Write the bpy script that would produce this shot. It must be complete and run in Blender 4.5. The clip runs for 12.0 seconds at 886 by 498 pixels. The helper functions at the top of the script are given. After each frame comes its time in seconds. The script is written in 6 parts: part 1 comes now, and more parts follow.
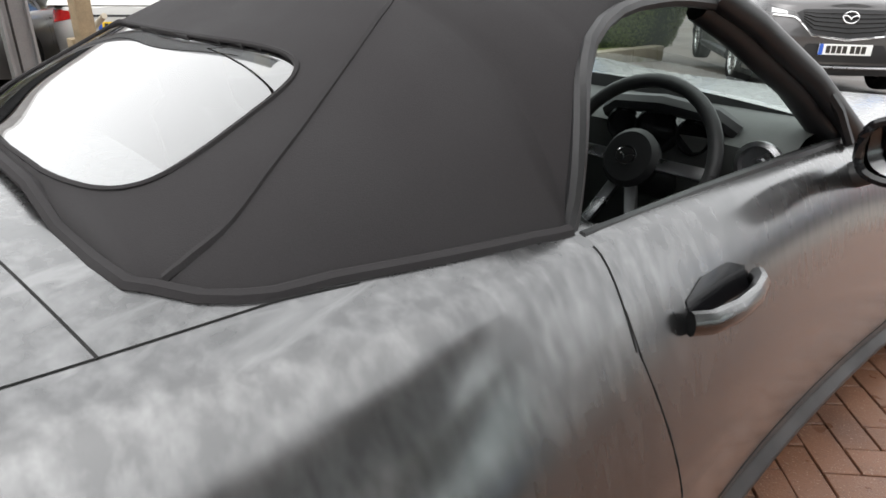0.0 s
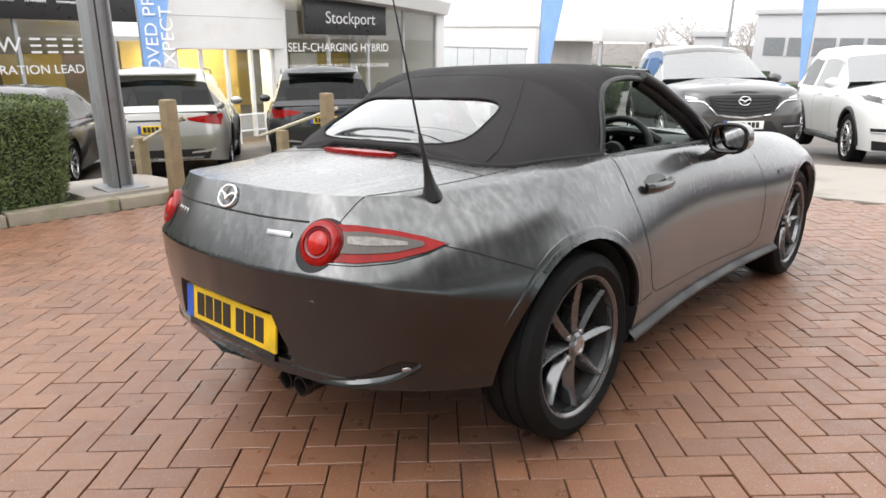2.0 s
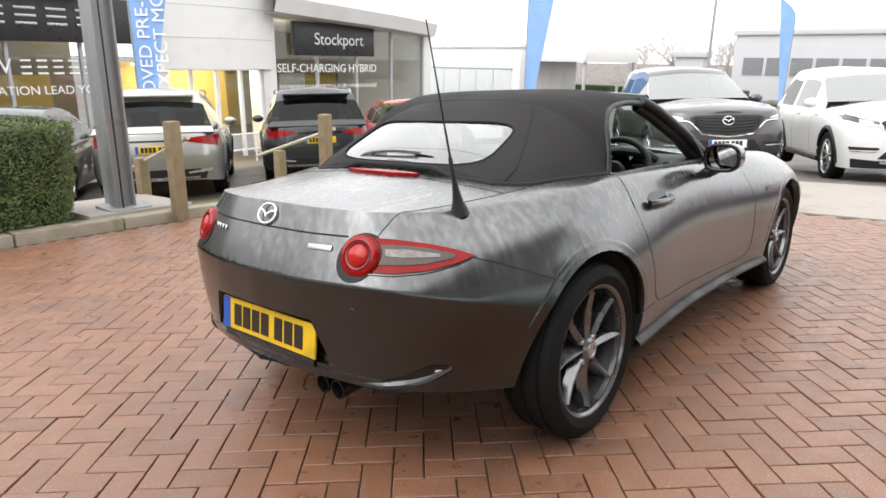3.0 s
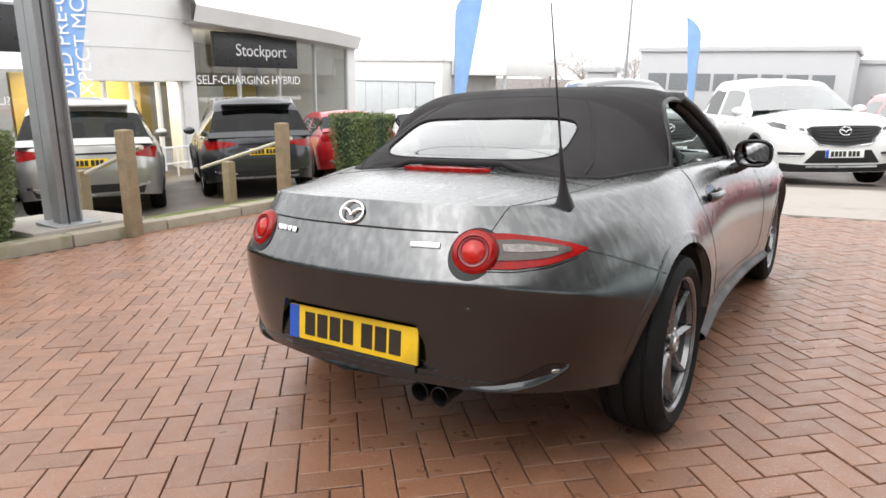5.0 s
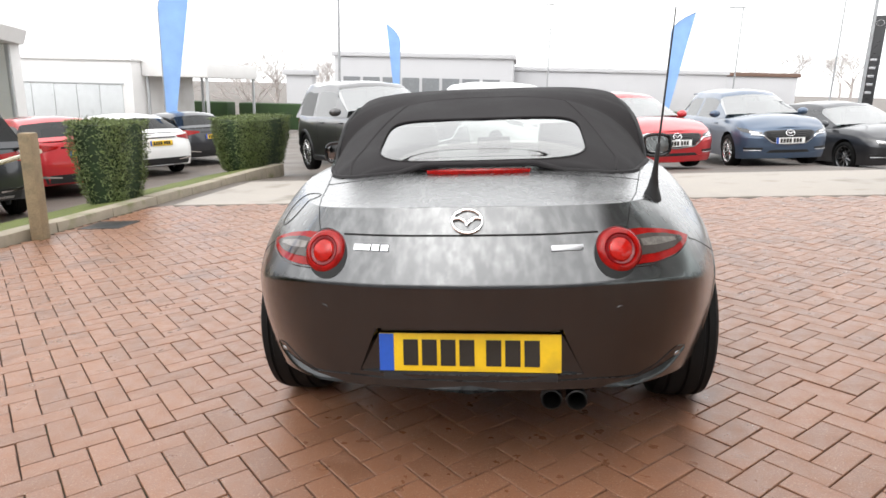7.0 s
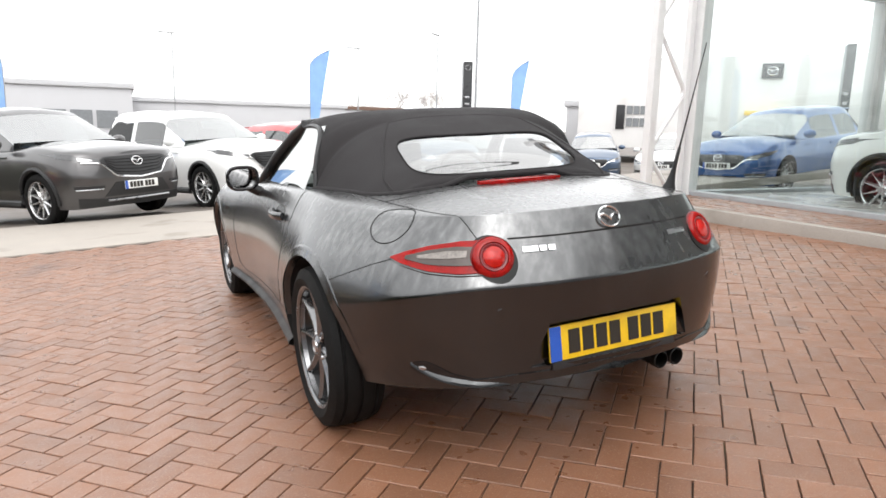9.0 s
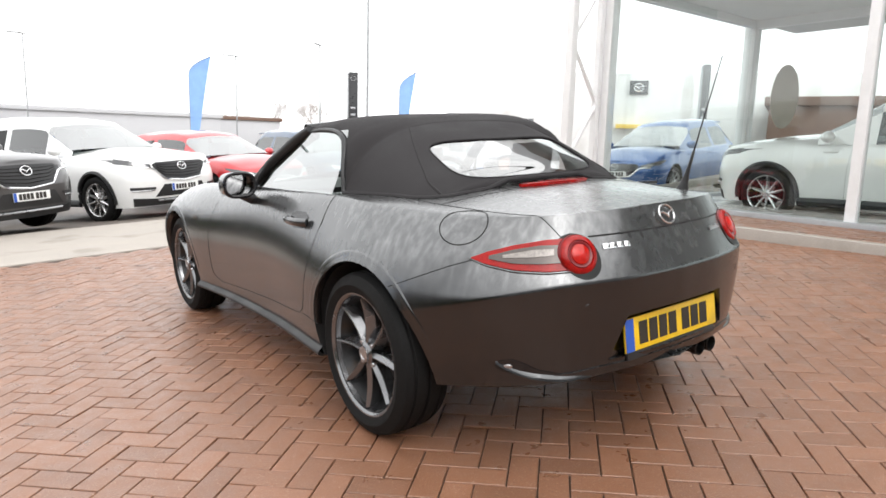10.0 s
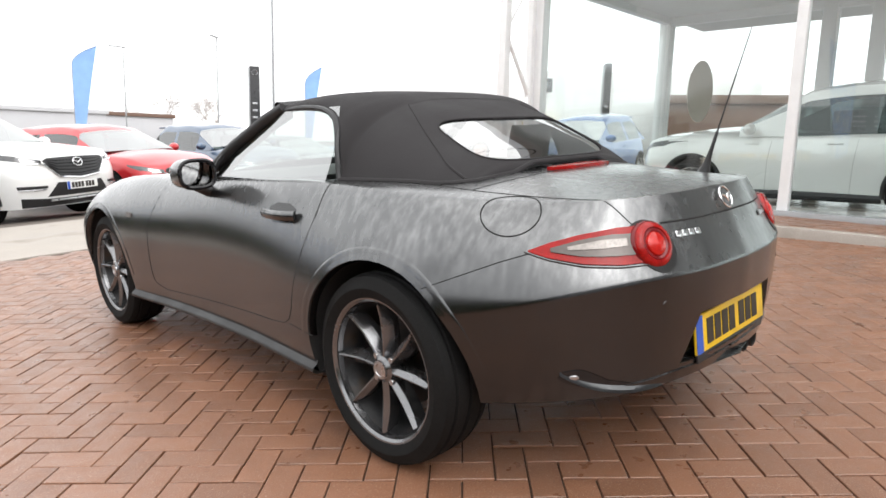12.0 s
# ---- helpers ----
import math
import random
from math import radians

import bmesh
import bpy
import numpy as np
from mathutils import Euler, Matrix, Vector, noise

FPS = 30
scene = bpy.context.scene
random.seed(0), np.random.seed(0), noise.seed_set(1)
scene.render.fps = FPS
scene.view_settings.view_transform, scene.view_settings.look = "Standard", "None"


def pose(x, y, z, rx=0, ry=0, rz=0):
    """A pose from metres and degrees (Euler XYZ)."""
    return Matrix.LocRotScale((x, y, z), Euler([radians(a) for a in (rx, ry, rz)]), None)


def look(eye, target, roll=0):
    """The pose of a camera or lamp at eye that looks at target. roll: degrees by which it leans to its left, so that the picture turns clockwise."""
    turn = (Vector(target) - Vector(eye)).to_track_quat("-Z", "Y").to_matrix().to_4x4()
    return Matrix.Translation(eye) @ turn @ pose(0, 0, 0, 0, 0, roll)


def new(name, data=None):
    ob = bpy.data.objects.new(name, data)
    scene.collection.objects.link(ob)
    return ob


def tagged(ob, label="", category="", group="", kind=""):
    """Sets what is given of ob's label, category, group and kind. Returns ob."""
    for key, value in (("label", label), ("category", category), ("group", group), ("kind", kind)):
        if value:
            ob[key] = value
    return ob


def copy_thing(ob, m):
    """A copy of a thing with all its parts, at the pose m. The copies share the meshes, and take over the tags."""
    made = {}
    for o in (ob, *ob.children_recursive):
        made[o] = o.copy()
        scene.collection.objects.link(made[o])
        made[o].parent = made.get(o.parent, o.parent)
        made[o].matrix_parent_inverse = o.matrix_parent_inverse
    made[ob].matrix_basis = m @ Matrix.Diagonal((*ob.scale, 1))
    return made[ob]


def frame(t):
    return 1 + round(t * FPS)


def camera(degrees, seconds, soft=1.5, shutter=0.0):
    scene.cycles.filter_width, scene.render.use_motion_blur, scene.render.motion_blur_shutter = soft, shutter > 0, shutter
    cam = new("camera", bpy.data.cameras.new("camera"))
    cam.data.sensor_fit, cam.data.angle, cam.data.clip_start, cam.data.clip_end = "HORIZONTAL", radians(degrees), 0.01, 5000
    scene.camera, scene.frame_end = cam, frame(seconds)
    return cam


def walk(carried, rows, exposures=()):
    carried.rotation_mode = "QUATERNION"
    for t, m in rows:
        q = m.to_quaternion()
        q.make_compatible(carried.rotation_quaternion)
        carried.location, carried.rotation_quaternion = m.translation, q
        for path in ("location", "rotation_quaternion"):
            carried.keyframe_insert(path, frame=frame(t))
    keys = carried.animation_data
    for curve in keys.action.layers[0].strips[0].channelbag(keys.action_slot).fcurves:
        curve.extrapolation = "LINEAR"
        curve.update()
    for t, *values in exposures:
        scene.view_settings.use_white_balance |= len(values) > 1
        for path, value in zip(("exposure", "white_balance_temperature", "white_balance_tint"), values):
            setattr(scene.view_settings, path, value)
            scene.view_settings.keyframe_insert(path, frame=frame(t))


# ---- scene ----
cam = camera(68.9, 12.0, soft=1.6)
# The brick apron slopes: GROUND turns the apron's own level into the world's.
GROUND = pose(0, 0, 0, -1.07, -3.4, 0)
PATH = [
    (0, (1.101, -0.282, 1.164), (-0.239, 0.974, 0.373), 0.8),
    (0.5, (1.320, -0.731, 1.175), (0.018, 0.603, 0.450), -0.4),
    (1, (1.541, -1.163, 1.163), (0.238, 0.209, 0.516), -0.7),
    (1.5, (1.686, -1.500, 1.154), (0.376, -0.097, 0.590), -0.9),
    (2, (1.779, -1.698, 1.142), (0.472, -0.273, 0.630), -1.0),
    (2.5, (1.802, -1.820, 1.154), (0.506, -0.375, 0.671), -1.0),
    (3, (1.795, -1.902, 1.167), (0.513, -0.437, 0.709), -1.1),
    (3.2, (1.795, -1.925, 1.169), (0.519, -0.451, 0.719), -1.0),
    (4.8, (1.408, -2.136, 1.111), (0.273, -0.544, 0.689), -1.1),
    (5, (1.303, -2.178, 1.107), (0.219, -0.551, 0.685), -1.2),
    (5.5, (1.029, -2.291, 1.116), (0.121, -0.561, 0.688), -1.4),
    (6, (0.752, -2.370, 1.115), (0.024, -0.557, 0.686), -1.5),
    (6.5, (0.468, -2.438, 1.118), (-0.021, -0.548, 0.685), -1.7),
    (7, (0.151, -2.479, 1.131), (-0.091, -0.543, 0.693), -1.9),
    (7.2, (0.022, -2.458, 1.125), (-0.124, -0.512, 0.687), -2.0),
    (8.8, (-1.205, -2.346, 1.124), (-0.448, -0.537, 0.732), -2.4),
    (9, (-1.358, -2.324, 1.122), (-0.513, -0.552, 0.738), -2.2),
    (9.5, (-1.696, -2.208, 1.125), (-0.646, -0.548, 0.750), -2.0),
    (10, (-1.910, -2.019, 1.115), (-0.744, -0.435, 0.752), -1.8),
    (10.5, (-2.010, -1.839, 1.095), (-0.734, -0.343, 0.732), -1.8),
    (11, (-2.012, -1.663, 1.069), (-0.664, -0.233, 0.700), -1.7),
    (11.5, (-1.996, -1.548, 1.060), (-0.622, -0.143, 0.686), -1.7),
    (12, (-2.000, -1.491, 1.051), (-0.612, -0.101, 0.673), -1.7),
]
walk(cam, [(t, GROUND @ look(eye, target, roll)) for t, eye, target, roll in PATH])

# ---- world and light ----
world = bpy.data.worlds.new("overcast_sky")
scene.world = world
world.use_nodes = True
wn = world.node_tree
wn.nodes.clear()
w_out = wn.nodes.new("ShaderNodeOutputWorld")
w_bg = wn.nodes.new("ShaderNodeBackground")
w_sky = wn.nodes.new("ShaderNodeTexSky")
w_sky.sky_type, w_sky.sun_disc = "NISHITA", False
w_sky.sun_elevation, w_sky.sun_rotation = radians(50), radians(200)
w_sky.air_density, w_sky.dust_density, w_sky.ozone_density = 1.0, 6.0, 1.0
w_hsv = wn.nodes.new("ShaderNodeHueSaturation")
w_hsv.inputs["Saturation"].default_value = 0.10
wn.links.new(w_sky.outputs[0], w_hsv.inputs["Color"])
w_mix = wn.nodes.new("ShaderNodeMix")
w_mix.data_type = "RGBA"
w_mix.inputs["Factor"].default_value = 0.65
w_mix.inputs[7].default_value = (12.0, 12.1, 12.2, 1)
wn.links.new(w_hsv.outputs[0], w_mix.inputs[6])
wn.links.new(w_mix.outputs[2], w_bg.inputs["Color"])
wn.links.new(w_bg.outputs[0], w_out.inputs["Surface"])
w_bg.inputs["Strength"].default_value = 0.145
sun = new("sun", bpy.data.lights.new("sun", "SUN"))
sun.data.energy, sun.data.angle, sun.data.color = 0.5, radians(90), (1.0, 0.97, 0.93)
sun.matrix_world = look((0, 0, 20), (-3.0, 6.0, 0))
scene.view_settings.exposure = 0.65

# ---- materials ----


def material(name, color, rough=0.5, metal=0.0, vary=0.15, scale=8.0, fine=90.0, bump=0.0, coat=0.0, spec=0.5, dirt=None, dirt_scale=1.2, dirt_at=0.55, per="none", rough_vary=0.1):
    """A surface with coarse and fine variation, optional dirt patches and relief."""
    m = bpy.data.materials.new(name)
    m.use_nodes = True
    nt = m.node_tree
    n, l = nt.nodes, nt.links
    b = n["Principled BSDF"]
    b.inputs["Metallic"].default_value = metal
    b.inputs["Coat Weight"].default_value = coat
    b.inputs["Coat Roughness"].default_value = 0.04
    b.inputs["Specular IOR Level"].default_value = spec
    co = n.new("ShaderNodeTexCoord")
    na = n.new("ShaderNodeTexNoise")
    na.inputs["Scale"].default_value = scale
    na.inputs["Detail"].default_value = 4
    nb = n.new("ShaderNodeTexNoise")
    nb.inputs["Scale"].default_value = fine
    nb.inputs["Detail"].default_value = 3
    for q in (na, nb):
        l.new(co.outputs["Object"], q.inputs["Vector"])
    mix = n.new("ShaderNodeMath")
    mix.operation = "ADD"
    l.new(na.outputs["Fac"], mix.inputs[0])
    l.new(nb.outputs["Fac"], mix.inputs[1])
    value = mix.outputs[0]
    span = (0.6, 1.4)
    if per != "none":
        src = n.new("ShaderNodeObjectInfo") if per == "object" else n.new("ShaderNodeNewGeometry")
        add = n.new("ShaderNodeMath")
        add.operation = "ADD"
        l.new(value, add.inputs[0])
        l.new(src.outputs["Random" if per == "object" else "Random Per Island"], add.inputs[1])
        value = add.outputs[0]
        span = (0.8, 2.2)
    ra = n.new("ShaderNodeMapRange")
    ra.inputs["From Min"].default_value, ra.inputs["From Max"].default_value = span
    ra.inputs["To Min"].default_value, ra.inputs["To Max"].default_value = 1 - vary, 1 + vary
    l.new(value, ra.inputs["Value"])
    sc = n.new("ShaderNodeVectorMath")
    sc.operation = "SCALE"
    sc.inputs[0].default_value = color
    l.new(ra.outputs[0], sc.inputs["Scale"])
    out = sc.outputs[0]
    if dirt:
        nd = n.new("ShaderNodeTexNoise")
        nd.inputs["Scale"].default_value = dirt_scale
        nd.inputs["Detail"].default_value = 6
        l.new(co.outputs["Object"], nd.inputs["Vector"])
        rd = n.new("ShaderNodeMapRange")
        rd.inputs["From Min"].default_value, rd.inputs["From Max"].default_value = dirt_at, dirt_at + 0.2
        l.new(nd.outputs["Fac"], rd.inputs["Value"])
        mx = n.new("ShaderNodeMix")
        mx.data_type = "RGBA"
        l.new(rd.outputs[0], mx.inputs["Factor"])
        l.new(out, mx.inputs[6])
        mx.inputs[7].default_value = (*dirt, 1)
        out = mx.outputs[2]
    l.new(out, b.inputs["Base Color"])
    rr = n.new("ShaderNodeMapRange")
    rr.inputs["From Min"].default_value, rr.inputs["From Max"].default_value = 0.3, 0.7
    rr.inputs["To Min"].default_value, rr.inputs["To Max"].default_value = max(0.02, rough - rough_vary), min(1, rough + rough_vary)
    l.new(na.outputs["Fac"], rr.inputs["Value"])
    l.new(rr.outputs[0], b.inputs["Roughness"])
    if bump:
        bp = n.new("ShaderNodeBump")
        bp.inputs["Strength"].default_value = bump
        bp.inputs["Distance"].default_value = 0.003
        l.new(nb.outputs["Fac"], bp.inputs["Height"])
        l.new(bp.outputs[0], b.inputs["Normal"])
    return m


def glass(name, color=(0.9, 0.95, 0.95), rough=0.0, sheen=0.08, power=4.0):
    """Thin glazing: clear seen through, with a mirror sheen that grows towards grazing view."""
    m = bpy.data.materials.new(name)
    m.use_nodes = True
    n, l = m.node_tree.nodes, m.node_tree.links
    n.clear()
    o = n.new("ShaderNodeOutputMaterial")
    tr = n.new("ShaderNodeBsdfTransparent")
    tr.inputs["Color"].default_value = (*color, 1)
    gl = n.new("ShaderNodeBsdfGlossy")
    gl.inputs["Roughness"].default_value = rough
    lw = n.new("ShaderNodeLayerWeight")
    lw.inputs["Blend"].default_value = 0.5
    pw = n.new("ShaderNodeMath")
    pw.operation = "POWER"
    pw.inputs[1].default_value = power
    l.new(lw.outputs["Facing"], pw.inputs[0])
    ra = n.new("ShaderNodeMapRange")
    ra.inputs["To Min"].default_value, ra.inputs["To Max"].default_value = sheen, 1.0
    l.new(pw.outputs[0], ra.inputs["Value"])
    mx = n.new("ShaderNodeMixShader")
    l.new(ra.outputs[0], mx.inputs[0])
    l.new(tr.outputs[0], mx.inputs[1])
    l.new(gl.outputs[0], mx.inputs[2])
    l.new(mx.outputs[0], o.inputs["Surface"])
    return m


def paint(name, color, metal=0.0, rough=0.35, streak=0.0):
    """Car paint under clear coat; streak: dried rain runs over the flanks and spots on the flats, with sky brightness
    painted on upper panels.
    """
    m = material(name, color, rough=rough, metal=metal, vary=0.06, scale=2.0, fine=900, coat=0.65 if streak else 1.0, rough_vary=0.04)
    if streak:
        n, l = m.node_tree.nodes, m.node_tree.links
        b = n["Principled BSDF"]
        co = n.new("ShaderNodeTexCoord")
        mp = n.new("ShaderNodeMapping")
        mp.inputs["Scale"].default_value = (34, 44, 1.7)
        mp.inputs["Rotation"].default_value = (0.10, 0.06, 0)
        l.new(co.outputs["Object"], mp.inputs["Vector"])
        ns = n.new("ShaderNodeTexNoise")
        ns.inputs["Scale"].default_value, ns.inputs["Detail"].default_value = 1.0, 5
        l.new(mp.outputs[0], ns.inputs["Vector"])
        r1 = n.new("ShaderNodeMapRange")
        r1.inputs["From Min"].default_value, r1.inputs["From Max"].default_value = 0.40, 0.78
        r1.inputs["To Min"].default_value = 0.42
        l.new(ns.outputs["Fac"], r1.inputs["Value"])
        big = n.new("ShaderNodeTexNoise")
        big.inputs["Scale"].default_value = 2.5
        l.new(co.outputs["Object"], big.inputs["Vector"])
        r2 = n.new("ShaderNodeMapRange")
        r2.inputs["From Min"].default_value, r2.inputs["From Max"].default_value = 0.3, 0.6
        r2.inputs["To Min"].default_value = 0.75
        l.new(big.outputs["Fac"], r2.inputs["Value"])
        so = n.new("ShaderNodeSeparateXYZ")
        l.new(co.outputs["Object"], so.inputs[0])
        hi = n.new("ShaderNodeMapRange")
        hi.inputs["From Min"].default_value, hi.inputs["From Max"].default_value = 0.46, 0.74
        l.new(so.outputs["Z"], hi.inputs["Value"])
        m0 = n.new("ShaderNodeMath")
        m0.operation = "MULTIPLY"
        l.new(r1.outputs[0], m0.inputs[0])
        l.new(hi.outputs[0], m0.inputs[1])
        mu = n.new("ShaderNodeMath")
        mu.operation = "MULTIPLY"
        l.new(m0.outputs[0], mu.inputs[0])
        l.new(r2.outputs[0], mu.inputs[1])
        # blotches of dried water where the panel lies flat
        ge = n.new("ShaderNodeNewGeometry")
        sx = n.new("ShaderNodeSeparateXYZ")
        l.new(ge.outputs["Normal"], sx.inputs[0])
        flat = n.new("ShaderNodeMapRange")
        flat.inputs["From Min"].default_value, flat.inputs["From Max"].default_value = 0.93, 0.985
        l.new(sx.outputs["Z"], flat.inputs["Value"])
        mp2 = n.new("ShaderNodeMapping")
        mp2.inputs["Scale"].default_value = (17, 6, 9)
        l.new(co.outputs["Object"], mp2.inputs["Vector"])
        bl = n.new("ShaderNodeTexNoise")
        bl.inputs["Scale"].default_value, bl.inputs["Detail"].default_value, bl.inputs["Distortion"].default_value = 1.0, 5, 0.9
        l.new(mp2.outputs[0], bl.inputs["Vector"])
        r4 = n.new("ShaderNodeMapRange")
        r4.inputs["From Min"].default_value, r4.inputs["From Max"].default_value = 0.38, 0.66
        l.new(bl.outputs["Fac"], r4.inputs["Value"])
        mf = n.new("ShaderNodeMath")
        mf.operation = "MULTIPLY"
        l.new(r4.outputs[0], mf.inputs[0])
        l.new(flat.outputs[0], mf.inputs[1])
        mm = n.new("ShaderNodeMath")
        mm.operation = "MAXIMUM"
        # paler on upward panels: sky brightness painted in along with the film
        sky_facing = n.new("ShaderNodeMapRange")
        sky_facing.inputs["From Min"].default_value, sky_facing.inputs["From Max"].default_value = 0.10, 0.50
        sky_facing.inputs["To Min"].default_value = 0.18
        l.new(sx.outputs["Z"], sky_facing.inputs["Value"])
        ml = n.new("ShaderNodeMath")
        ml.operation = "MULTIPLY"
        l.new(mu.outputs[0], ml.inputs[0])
        l.new(sky_facing.outputs[0], ml.inputs[1])
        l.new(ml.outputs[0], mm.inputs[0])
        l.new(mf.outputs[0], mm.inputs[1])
        r3 = n.new("ShaderNodeMapRange")
        r3.inputs["To Min"].default_value, r3.inputs["To Max"].default_value = 0.17, 0.17 + streak
        l.new(mm.outputs[0], r3.inputs["Value"])
        l.new(r3.outputs[0], b.inputs["Coat Roughness"])
        # pale mix holds both the dried rain film and the painted sky brightness
        film_and_sky = n.new("ShaderNodeMix")
        film_and_sky.data_type = "RGBA"
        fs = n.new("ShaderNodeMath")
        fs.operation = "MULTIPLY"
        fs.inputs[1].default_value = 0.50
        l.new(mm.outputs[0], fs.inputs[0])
        l.new(fs.outputs[0], film_and_sky.inputs["Factor"])
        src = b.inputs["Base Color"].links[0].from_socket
        l.new(src, film_and_sky.inputs[6])
        film_and_sky.inputs[7].default_value = (0.42, 0.42, 0.42, 1)
        l.new(film_and_sky.outputs[2], b.inputs["Base Color"])
    return m


